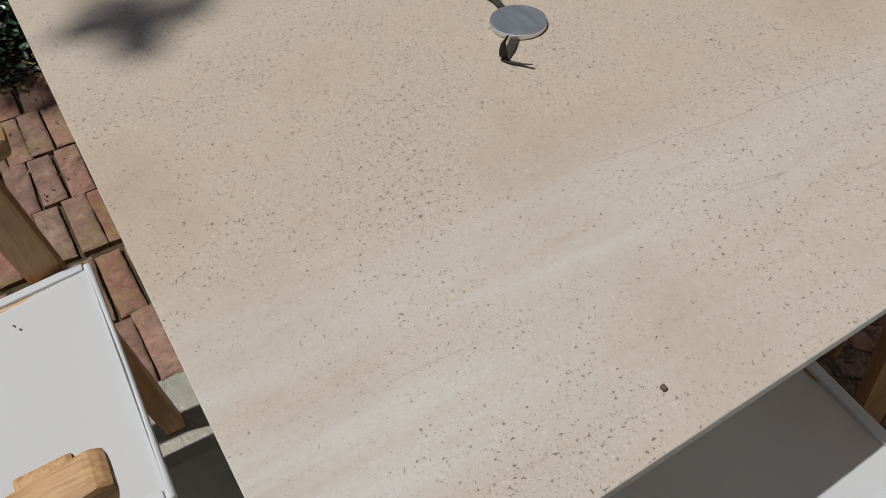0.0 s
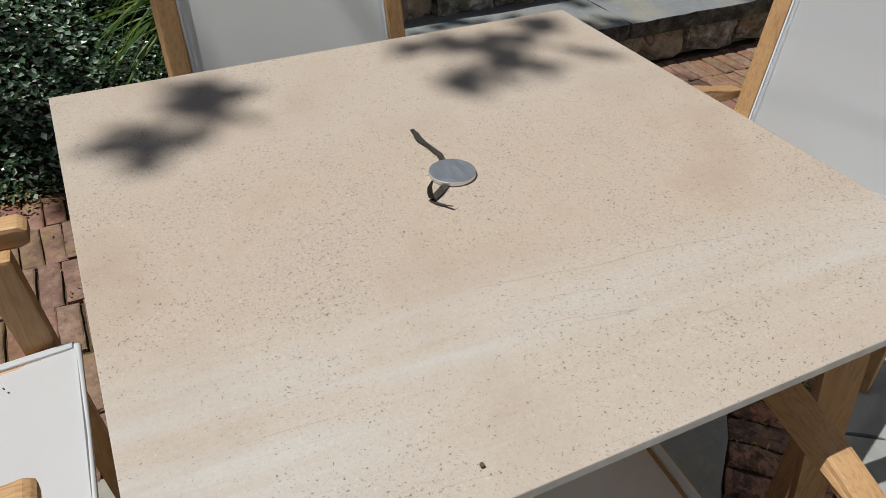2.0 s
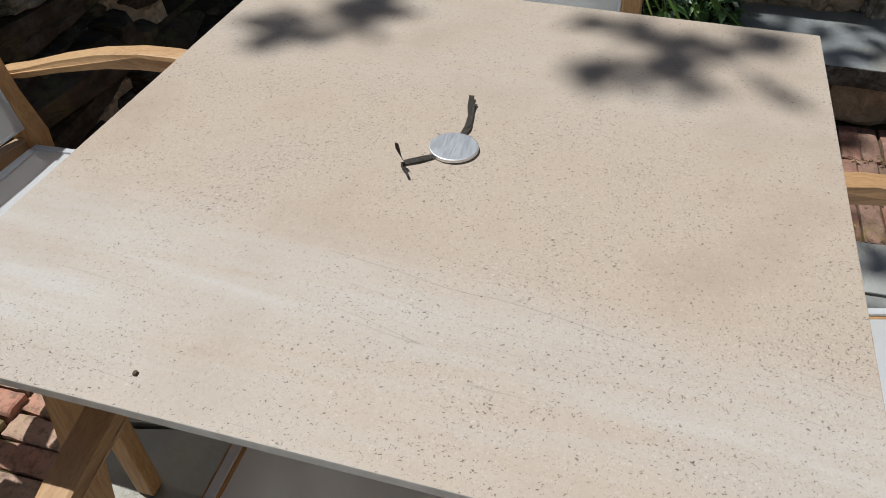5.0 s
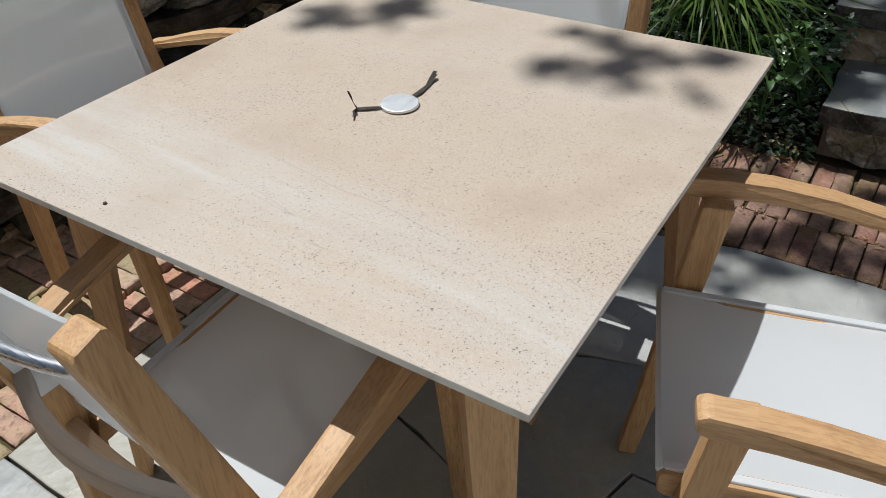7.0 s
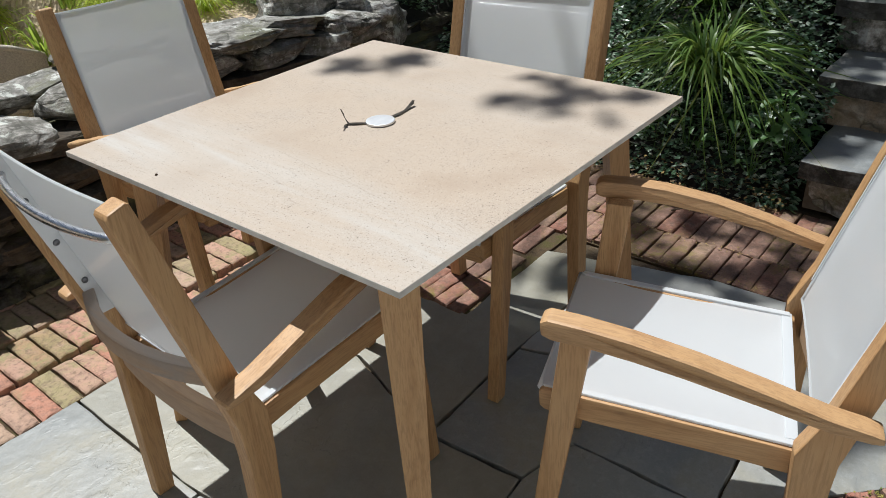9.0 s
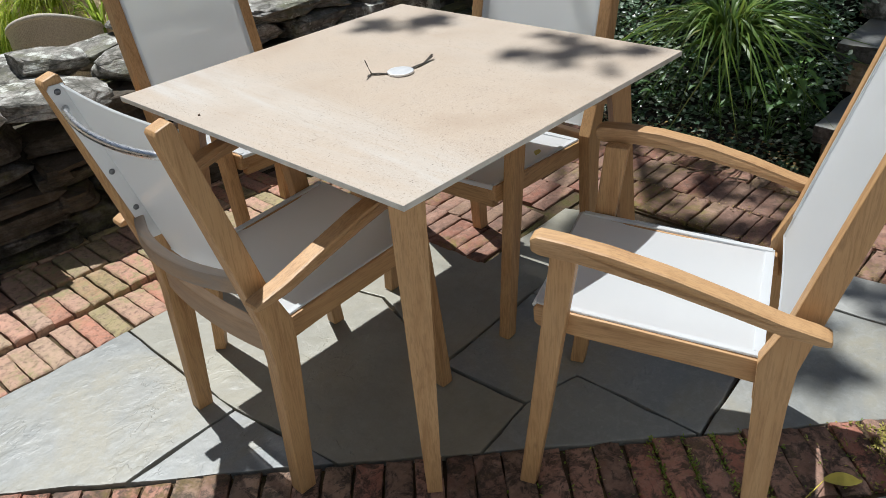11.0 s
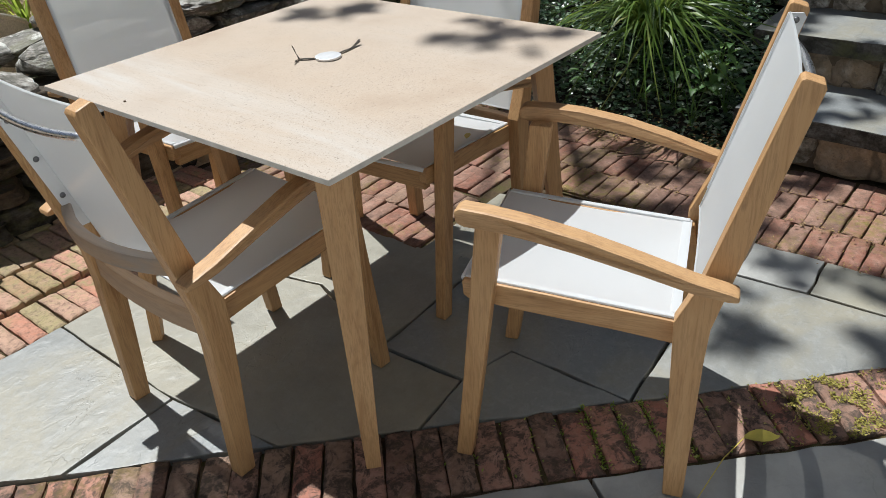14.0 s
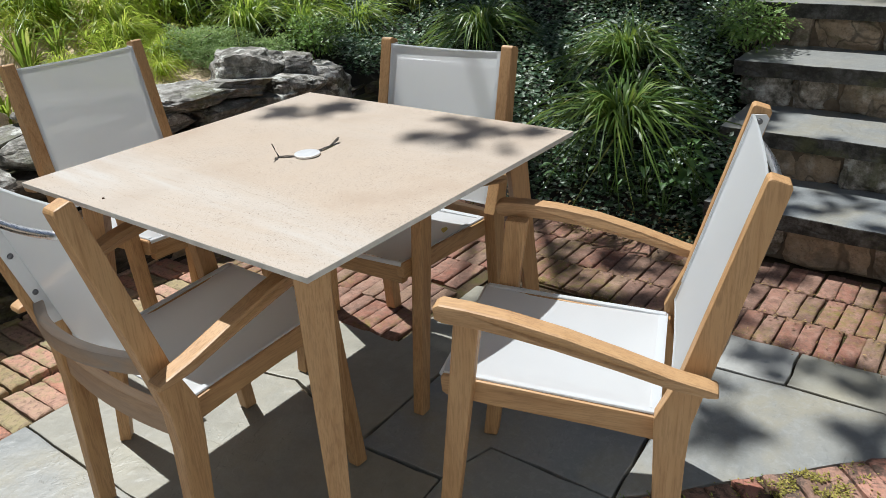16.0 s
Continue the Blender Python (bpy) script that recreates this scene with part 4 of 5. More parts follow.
def dry_wall(name, label, x0, x1, face, height, depth, seed):
    """A dry-laid wall along x: courses of unlike split stones in front of an earth core blackened for gap shade, under
    large flat capstones.
    """
    w = thing(name, label, "stone wall", "", "structure")
    rng = random.Random(seed)
    part("core", box(x0, x1, face + 0.16, face + depth - 0.1, -0.02, height(0.5 * (x0 + x1)) - 0.2, 0), SHADED_SOIL, w)

    def put(a, length, d, h, y, z, near, material=ROCK):
        bm = block_bm(length, d, h, seed + a * 5.3 + z * 71 + y * 13, 6 if near else 3)
        bmesh.ops.rotate(bm, cent=(0, 0, 0), matrix=Euler((rng.uniform(-0.06, 0.06), rng.uniform(-0.07, 0.07), rng.uniform(-0.14, 0.14))).to_matrix(), verts=bm.verts)
        bmesh.ops.translate(bm, verts=bm.verts, vec=(a + length / 2, y, z + h / 2))
        part("stone", bm, material, w)

    x = x0
    while x < x1:
        # a short stretch of wall with its own courses, so that no joint runs through
        run = rng.uniform(0.5, 0.95)
        z, body = 0.0, height(x + run / 2) - 0.1
        while z < body - 0.02:
            h = min(rng.choice((0.045, 0.06, 0.075, 0.1, 0.14)), max(0.045, body - z))
            a, end = x - rng.uniform(0, 0.08), x + run + rng.uniform(-0.04, 0.05)
            while a < end - 0.05:
                length = min(rng.uniform(0.16, 0.6), end - a + 0.04)
                d = rng.uniform(0.24, 0.34)
                put(a, length * 0.99, d, h * rng.uniform(0.9, 1.05), face + d / 2 + 0.1 * z + rng.uniform(-0.05, 0.05), z, a > -1.4, ROCK_FACE_SHADED)
                a += length * 0.98
            z += h * 0.97
        x += run
    # capstones, with smaller ones behind and on top
    x = x0
    while x < x1 - 0.1:
        length, h = rng.uniform(0.22, 0.46), rng.uniform(0.06, 0.12)
        z = height(x + length / 2) - 0.105 + rng.uniform(-0.015, 0.02)
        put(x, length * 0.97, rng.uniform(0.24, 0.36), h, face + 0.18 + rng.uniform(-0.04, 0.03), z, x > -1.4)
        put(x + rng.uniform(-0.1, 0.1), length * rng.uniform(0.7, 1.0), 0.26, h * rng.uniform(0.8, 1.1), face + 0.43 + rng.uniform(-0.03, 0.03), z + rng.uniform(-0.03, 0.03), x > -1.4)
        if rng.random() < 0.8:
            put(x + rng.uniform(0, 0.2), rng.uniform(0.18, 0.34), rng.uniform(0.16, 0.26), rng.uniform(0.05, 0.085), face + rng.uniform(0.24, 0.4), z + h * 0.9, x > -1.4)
        x += length * 0.97
    return w


dry_wall("wall_north", "low dry-laid wall of gray lichen-spotted fieldstone", -4.6, 1.28, 1.24, lambda x: 0.57 - 0.07 * max(0.0, x - 0.5), 0.46, 5)
for n, (x, y, z, sx, sy, sz, r) in enumerate([(1.1, 1.52, 0.57, 0.34, 0.28, 0.2, 20), (1.17, 1.33, 0.51, 0.32, 0.2, 0.12, 12), (0.66, 1.4, 0.575, 0.36, 0.26, 0.07, 5), (0.9, 1.4, 0.56, 0.3, 0.24, 0.07, -12), (1.3, 1.45, 0.55, 0.2, 0.18, 0.14, 55), (1.42, 1.36, 0.46, 0.24, 0.22, 0.18, 40), (0.4, 1.5, 0.6, 0.24, 0.2, 0.08, -20)]):
    bm = block_bm(sx, sy, sz, 300 + n, 10, 18, 0.14)
    ob = whole("boulder", bm, ROCK)
    ob.matrix_basis = pose(x, y, z, rx=4 * (n % 3) - 4, ry=5 * (n % 2), rz=r)
    tagged(ob, "loose gray weathered boulder on top of the wall", "boulder", "loose boulders")
# the stone pier past the far end of the steps
pier = thing("stone_pier", "pale fieldstone pier at the end of the steps", "stone wall", "", "structure")
for k in range(5):
    for m in range(3):
        bm = stone_bm(0.34, 0.36, 0.17, 400 + 7 * k + m, 4, 0.1, 0.75)
        bmesh.ops.translate(bm, verts=bm.verts, vec=(1.62 + 0.33 * m, -2.64, 0.08 + 0.16 * k))
        part("stone", bm, ROCK_WARM, pier)


# ---- plants ----
def leaf_faces(verts, faces, p, along, up, length, width, fold=0.25):
    """Adds one folded leaf of four triangles."""
    side = along.cross(up)
    side = side.normalized() if side.length > 1e-4 else Vector((1, 0, 0))
    nrm = side.cross(along).normalized()
    n = len(verts)
    mid = p + along * length * 0.45 - nrm * width * fold
    verts += [p, p + along * length * 0.45 + side * width / 2, p + along * length - nrm * length * 0.12, p + along * length * 0.45 - side * width / 2, mid]
    faces += [(n, n + 1, n + 4), (n + 1, n + 2, n + 4), (n + 2, n + 3, n + 4), (n + 3, n, n + 4)]


def bed_height(x, y):
    """Top of the groundcover, which stands a hand above the soil in mounds."""
    edge = min(1.0, max(0.0, (x - 1.5) / 0.12)) if y < 1.3 else 1.0
    lump = 0.5 + 0.5 * noise.noise(Vector((x * 3.1, y * 3.1, 4.0)))
    return slope(x, y) + edge * (0.05 + 0.16 * lump)


rng = random.Random(21)
verts, faces = [], []
count = 0
while count < 70000:
    x, y = rng.uniform(1.47, 3.6), rng.uniform(-0.55, 3.4)
    if rng.random() < (x - 1.47) * 0.28:
        continue
    if y < (-0.47 if x < 1.8 else -0.4 if x < 2.1 else -0.33) + 0.04 * noise.noise(Vector((x * 9, 0, 0))):
        continue
    if y > 1.2 and x < 1.6:
        continue
    if noise.noise(Vector((x * 2.2, y * 2.2, 9.0))) > 0.42 and y > 1.5:
        continue
    top, low = bed_height(x, y), slope(x, y)
    if y < -0.3:
        low = 0.0
    z = low + (top - low) * rng.random() ** 0.45
    a = rng.uniform(0, 2 * math.pi)
    up = Vector((rng.uniform(-0.5, 0.5) - 0.35, rng.uniform(-0.5, 0.5) - 0.1, 0.8)).normalized()
    along = Vector((math.cos(a), math.sin(a), rng.uniform(-0.5, 0.35))).normalized()
    s = rng.uniform(0.01, 0.023)
    leaf_faces(verts, faces, Vector((x, y, z)), along, up, s * 1.5, s * 0.85)
    count += 1
tagged(new("groundcover", from_lists("groundcover", verts, faces, GROUNDCOVER)), "dense dark evergreen groundcover, some leaves pale for variegation and sun glints", "groundcover", "", "stuff")


def tussock(name, radius, height, blades, width, material, seed, label, droop=1.0):
    """A clump of arching grass blades."""
    rng = random.Random(seed)
    ob = thing(name, label, "ornamental grass", "grass clumps")
    tufts = 6
    for part_no in range(tufts):
        verts, faces = [], []
        for _ in range(blades // tufts):
            a = 2 * math.pi * (part_no + rng.gauss(0.5, 0.45)) / tufts
            d = Vector((math.cos(a), math.sin(a), 0))
            s = Vector((-d.y, d.x, 0))
            reach, h = radius * rng.triangular(0.25, 1.3, 0.75), height * rng.triangular(0.35, 1.25, 0.85)
            p0 = d * rng.uniform(0, 0.05) + s * rng.uniform(-0.03, 0.03)
            w, tw = width * rng.triangular(0.45, 1.3, 0.85), rng.gauss(0, 0.35)
            bend = droop * rng.triangular(0.5, 1.5, 1.0)
            n, segs = len(verts), 6
            for k in range(segs + 1):
                t = k / segs
                z = h * (2.1 * t - (1.1 + 0.75 * bend * reach / radius) * t * t)
                p = p0 + d * reach * t ** 1.25 + s * tw * reach * t * t + Vector((0, 0, z))
                ww = w * (1 - t) ** 0.6 * min(1, 0.5 + 2 * t)
                side = (s * math.cos(tw * 2 * t) + Vector((0, 0, 1)) * math.sin(tw * 2 * t)) * ww / 2
                verts += [p - side, p + side]
            for k in range(segs):
                faces.append((n + 2 * k, n + 2 * k + 1, n + 2 * k + 3, n + 2 * k + 2))
        tuft = new("tuft", from_lists("tuft", verts, faces, material, True))
        tuft.parent = ob
    return ob


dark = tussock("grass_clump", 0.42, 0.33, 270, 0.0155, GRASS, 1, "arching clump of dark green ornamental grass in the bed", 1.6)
for x, y, s, r in [(2.08, 0.12, 0.8, 40), (2.15, 0.95, 0.8, 100), (2.7, 0.45, 0.9, 160), (2.95, 0.0, 0.85, 15)]:
    copy_thing(dark, pose(x, y, slope(x, y) + 0.1, 0, 0, r)).scale = (s, s, s)
dark.matrix_basis = pose(1.72, -0.03, slope(1.72, -0.03) + 0.12, 0, -8, 0)
dark.scale = (0.98, 0.98, 0.98)
mid = tussock("grass_clump", 0.36, 0.36, 230, 0.012, GRASS_MID, 4, "arching clump of fresh green ornamental grass on the bank", 1.2)
for x, y, s, r in [(1.39, 2.32, 1.0, 70), (1.53, 2.0, 0.9, 130), (1.74, 1.86, 0.8, 200), (1.92, 2.02, 0.95, 260), (1.68, 2.38, 1.0, 310), (2.05, 1.7, 0.75, 45), (2.25, 2.1, 1.0, 90), (2.45, 1.6, 0.7, 280), (2.0, 2.5, 1.0, 330), (1.45, 2.75, 1.0, 20), (1.8, 2.8, 1.0, 65), (2.4, 2.6, 1.1, 105)]:
    copy_thing(mid, pose(x, y, slope(x, y) - 0.01, -6, 0, r)).scale = (s, s, s)
mid.matrix_basis = pose(0.77, 2.46, slope(0.77, 2.46) - 0.01, -6, 0, 0)
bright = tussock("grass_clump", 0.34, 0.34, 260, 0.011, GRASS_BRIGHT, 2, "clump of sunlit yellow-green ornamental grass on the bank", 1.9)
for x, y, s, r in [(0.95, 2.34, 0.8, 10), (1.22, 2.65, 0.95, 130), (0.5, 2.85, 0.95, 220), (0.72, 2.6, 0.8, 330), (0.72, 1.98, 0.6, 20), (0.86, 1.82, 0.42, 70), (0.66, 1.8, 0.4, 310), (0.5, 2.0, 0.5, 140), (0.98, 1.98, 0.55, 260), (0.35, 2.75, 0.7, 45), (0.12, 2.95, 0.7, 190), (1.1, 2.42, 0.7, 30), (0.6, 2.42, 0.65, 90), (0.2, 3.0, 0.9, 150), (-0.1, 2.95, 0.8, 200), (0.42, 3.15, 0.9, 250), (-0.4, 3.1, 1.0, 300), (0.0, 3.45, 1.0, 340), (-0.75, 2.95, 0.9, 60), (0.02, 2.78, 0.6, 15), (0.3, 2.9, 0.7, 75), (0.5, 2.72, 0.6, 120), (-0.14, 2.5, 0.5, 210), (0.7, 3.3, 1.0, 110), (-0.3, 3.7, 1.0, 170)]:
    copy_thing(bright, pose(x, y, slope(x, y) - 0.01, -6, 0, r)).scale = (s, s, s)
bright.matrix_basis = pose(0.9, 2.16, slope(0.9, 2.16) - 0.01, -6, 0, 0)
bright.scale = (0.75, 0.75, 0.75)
broad = tussock("grass_clump", 0.26, 0.36, 34, 0.03, GRASS_MID, 6, "clump of broad upright strap leaves on the bank", 0.35)
for x, y, s, r in [(0.36, 2.32, 0.55, 40), (0.6, 2.2, 0.5, 100), (0.3, 2.62, 0.6, 160)]:
    copy_thing(broad, pose(x, y, slope(x, y) - 0.01, 0, 0, r)).scale = (s, s, s)
broad.matrix_basis = pose(0.47, 2.25, slope(0.47, 2.25) - 0.01)
broad.scale = (0.65, 0.65, 0.65)


# short sunlit grass between the clumps
crng = random.Random(90)
verts, faces = [], []
for _ in range(12000):
    x, y = crng.uniform(-1.6, 1.5), 1.7 + 3.2 * crng.random() ** 1.3
    if noise.noise(Vector((x * 2.1, y * 2.1, 2.0))) > -0.05 or (x < 0.3 and y < 2.15):
        continue
    z, a, h = slope(x, y), crng.uniform(0, 6.28), crng.uniform(0.05, 0.14)
    d = Vector((math.cos(a), math.sin(a), 0))
    s, p = Vector((-d.y, d.x, 0)) * crng.uniform(0.003, 0.007), Vector((x, y, z - 0.01))
    n = len(verts)
    verts += [p - s, p + s, p + d * h * 0.6 + Vector((0, 0, h * 0.5)) + s, p + d * h * 0.6 + Vector((0, 0, h * 0.5)) - s, p + d * h * 1.3 + Vector((0, 0, h * 0.42))]
    faces += [(n, n + 1, n + 2, n + 3), (n + 3, n + 2, n + 4)]
tagged(new("short_grass", from_lists("short_grass", verts, faces, GRASS_BRIGHT)), "short sunlit yellow-green grass on the bank", "grass", "", "stuff")


def bush(name, radius, height, leaves, size, material, seed, label):
    """A low shrub: a few stems under a loose crown of single leaves."""
    rng = random.Random(seed)
    b = thing(name, label, "shrub", "shrubs on the bank")
    for k in range(5):
        a = 2 * math.pi * k / 5 + rng.uniform(-0.4, 0.4)
        e = Vector((math.cos(a) * radius * 0.6, math.sin(a) * radius * 0.6, height * 0.75))
        part("stem", tube([(0, 0, -0.05), e * 0.5 + Vector((0, 0, 0.05)), e], 0.006, 5, 0.4), BARK, b)
    verts, faces = [], []
    for _ in range(leaves):
        v = Vector((rng.gauss(0, 1), rng.gauss(0, 1), rng.gauss(0, 1))).normalized()
        r = rng.random() ** 0.33 * (0.75 + 0.5 * noise.noise(v * 2.2 + Vector((seed, 0, 0))))
        p = Vector((v.x * radius * r, v.y * radius * r, height * (0.5 + 0.5 * v.z * r)))
        a = rng.uniform(0, 2 * math.pi)
        along = (v + Vector((math.cos(a), math.sin(a), rng.uniform(-0.6, 0.4)))).normalized()
        s = size * rng.uniform(0.6, 1.2)
        leaf_faces(verts, faces, p, along, (Vector((0, 0, 1)) + v * 0.6).normalized(), s * 1.5, s * 0.8)
    crown = new("crown", from_lists("crown", verts, faces, material))
    crown.parent = b
    return b


sh = bush("shrub", 0.33, 0.34, 1500, 0.022, SHRUB, 3, "loose green shrub with small leaves on the bank")
for x, y, s, r in [(2.35, -0.32, 0.75, 50), (2.6, 1.6, 1.0, 130), (-0.75, 2.5, 1.0, 240), (3.0, -0.3, 1.0, 300)]:
    copy_thing(sh, pose(x, y, slope(x, y), 0, 0, r)).scale = (s, s, s)
gray = bush("shrub", 0.26, 0.24, 4200, 0.0125, SHRUB_GRAY, 7, "low mound of small gray-green leaves behind the wall")
for x, y, s, r in [(1.27, 1.88, 0.75, 120), (1.42, 1.72, 0.6, 180), (1.12, 1.76, 0.6, 240), (1.3, 1.66, 0.5, 150)]:
    copy_thing(gray, pose(x, y, slope(x, y) - 0.02, 0, 0, r)).scale = (s, s, s)
gray.matrix_basis = pose(1.09, 1.9, slope(1.09, 1.9) - 0.02)
gray.scale = (0.8, 0.8, 0.8)
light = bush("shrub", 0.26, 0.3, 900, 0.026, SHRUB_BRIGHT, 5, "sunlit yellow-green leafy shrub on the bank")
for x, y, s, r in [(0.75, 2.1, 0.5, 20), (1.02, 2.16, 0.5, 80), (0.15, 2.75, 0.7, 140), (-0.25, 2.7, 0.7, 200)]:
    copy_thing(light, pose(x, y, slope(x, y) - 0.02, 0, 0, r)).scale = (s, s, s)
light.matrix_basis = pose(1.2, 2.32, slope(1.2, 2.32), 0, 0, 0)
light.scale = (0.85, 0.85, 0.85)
sh.matrix_basis = pose(1.62, 1.62, slope(1.62, 1.62), 0, 0, 0)
sh.scale = (0.7, 0.7, 0.7)


def broad_plant(x, y, z, leaves, length, seed, label, slim=0.24, material=None):
    """A small plant of broad single leaves on stalks."""
    rng = random.Random(seed)
    p = thing("leafy_plant", label, "plant", "small leafy plants")
    p.matrix_basis = pose(x, y, z)
    for k in range(leaves):
        a, lift = 2.4 * k + rng.uniform(-0.3, 0.3), rng.uniform(0.04, 0.16)
        d = Vector((math.cos(a), math.sin(a), 0))
        tip = d * rng.uniform(0.02, 0.06) + Vector((0, 0, lift))
        leaf_l = length * rng.uniform(0.6, 1.1)
        bm = bmesh.new()
        s = Vector((-d.y, d.x, 0))
        rows = []
        for j in range(6):
            t = j / 5
            w = leaf_l * slim * math.sin(math.pi * min(1, t * 0.93 + 0.05)) ** 0.8
            c = tip + d * leaf_l * t + Vector((0, 0, leaf_l * (0.55 * t - 0.75 * t * t)))
            rows.append((bm.verts.new(c - s * w + Vector((0, 0, w * 0.35))), bm.verts.new(c), bm.verts.new(c + s * w + Vector((0, 0, w * 0.35)))))
        for u, v in zip(rows, rows[1:]):
            bm.faces.new((u[0], u[1], v[1], v[0]))
            bm.faces.new((u[1], u[2], v[2], v[1]))
        part("leaf", bm, material or BROAD, p, "", True)
        part("stalk", tube([(0, 0, -0.02), tip * 0.6, tip], 0.002, 5), BROAD, p)


for n, (x, y, l, c) in enumerate([(1.56, -0.2, 0.075, 9), (1.6, -0.4, 0.09, 10), (1.56, -0.05, 0.065, 9), (1.53, -0.3, 0.055, 9), (1.58, 0.15, 0.06, 8), (1.66, -0.36, 0.075, 10)]):
    broad_plant(x, y, max(0.01, slope(x, y)), c, l, n, "small broad-leaved green plant at the edge of the bed")
broad_plant(1.66, -0.33, 0.2, 16, 0.1, 20, "lance-leaved pale green plant beside the steps", 0.11, SHRUB)

# fallen leaves and litter along the bed's edge
rng = random.Random(31)
verts, faces = [], []
for _ in range(900):
    y = rng.uniform(-0.45, 1.15)
    x = 1.47 + rng.gauss(0, 0.035)
    a = rng.uniform(0, 6.28)
    leaf_faces(verts, faces, Vector((x, y, max(0.006, slope(x, y)) + rng.uniform(0.002, 0.012))), Vector((math.cos(a), math.sin(a), rng.uniform(-0.2, 0.3))).normalized(), Vector((0, 0, 1)), rng.uniform(0.008, 0.026), rng.uniform(0.004, 0.012))
for _ in range(1300):
    if rng.random() < 0.8:
        x, y = rng.choice((1.115, 1.315, 0.945)) + rng.gauss(0, 0.012), rng.uniform(-1.5, 0.1)
    else:
        x, y = rng.uniform(0.95, 1.48), rng.uniform(-1.6, 0.6)
    a = rng.uniform(0, 6.28)
    leaf_faces(verts, faces, Vector((x, y, 0.007)), Vector((math.cos(a), math.sin(a), 0.1)).normalized(), Vector((0, 0, 1)), rng.uniform(0.006, 0.018), rng.uniform(0.002, 0.006))
tagged(new("leaf_litter", from_lists("leaf_litter", verts, faces, DEAD_LEAF)), "dry brown leaf litter along the bed and joints", "leaf litter", "", "stuff")

for n, (x, y, l, r) in enumerate([(1.313, -0.19, 0.155, -47), (1.4, -0.13, 0.08, 107), (1.31, -0.3, 0.07, 110)]):
    bm = tube([(-l / 2, 0, 0), (-l / 6, 0.004, 0.003), (l / 5, -0.003, 0.002), (l / 2, 0.004, 0.004)], 0.0035, 6, 0.5)
    ob = whole("twig", bm, TWIG)
    ob.matrix_basis = pose(x, y, 0.01, 0, 0, r)
    tagged(ob, "dry brown twig lying on the bricks", "twig", "fallen twigs")


def fallen_leaf(x, y, z, r, size, label, stalk=None):
    ob = thing("fallen_leaf", label, "leaf", "yellow fallen leaves")
    ob.matrix_basis = pose(x, y, z, 0, 0, r)
    bm = bmesh.new()
    rows = []
    for j in range(6):
        t = j / 5
        w = size * 0.26 * math.sin(math.pi * min(1, 0.06 + t * 0.92)) ** 0.8
        rows.append((bm.verts.new((size * t, -w, 0.004 + 0.3 * w)), bm.verts.new((size * t, 0, 0.003 + size * 0.1 * t)), bm.verts.new((size * t, w, 0.004 + 0.3 * w))))
    for u, v in zip(rows, rows[1:]):
        bm.faces.new((u[0], u[1], v[1], v[0]))
        bm.faces.new((u[1], u[2], v[2], v[1]))
    part("blade", bm, YELLOW_LEAF, ob, "", True)
    if stalk:
        part("stalk", tube([(0, 0, 0.004), (stalk[0] * 0.45, stalk[1] * 0.4, 0.012), (stalk[0], stalk[1], 0.003)], 0.0012, 5), YELLOW_LEAF, ob)
    return ob


for x, y, z in ((0.177, 0.616, 0.445),):
    bm = stone_bm(0.0045, 0.002, 0.0018, 9, 2)
    ob = whole("seed_husk", bm, TWIG)
    ob.matrix_basis = pose(x, y, z, 0, 0, 30)
    tagged(ob, "tiny dark seed husk on a chair seat", "seed husk")
fallen_leaf(0.342, -0.128, 0.428, 25, 0.034, "small yellow leaf lying on the chair seat")
fallen_leaf(0.115, -1.033, 0.006, -55, 0.073, "yellow leaf with a long stalk on the brick border", (-0.14, -0.17))


# ---- the tree overhead, which casts the dappled shade ----
def on_ray(x, y, z, dist):
    return Vector((x, y, z)) + TO_SUN * dist


tree = thing("shade_tree", "broadleaf tree on the bank that reaches over the patio", "tree")
base = Vector((4.3, 3.6, slope(4.3, 3.6) - 0.05))
fork = Vector((3.9, 3.4, 4.6))
part("trunk", tube([base, base.lerp(fork, 0.5) + Vector((0.12, 0, 0)), fork], 0.19, 12, 0.6), BARK, tree)
rng = random.Random(77)
verts, faces = [], []


def cluster(c, r, n, size):
    for _ in range(n):
        v = Vector((rng.gauss(0, 1), rng.gauss(0, 1), rng.gauss(0, 0.6)))
        v = v.normalized() * r * rng.random() ** 0.5
        a = rng.uniform(0, 6.28)
        along = Vector((math.cos(a), math.sin(a), rng.uniform(-0.5, 0.2))).normalized()
        up = Vector((rng.uniform(-0.4, 0.4), rng.uniform(-0.4, 0.4), 1)).normalized()
        s = size * rng.uniform(0.7, 1.2)
        leaf_faces(verts, faces, c + v, along, up, s * 1.4, s * 0.9, 0.1)


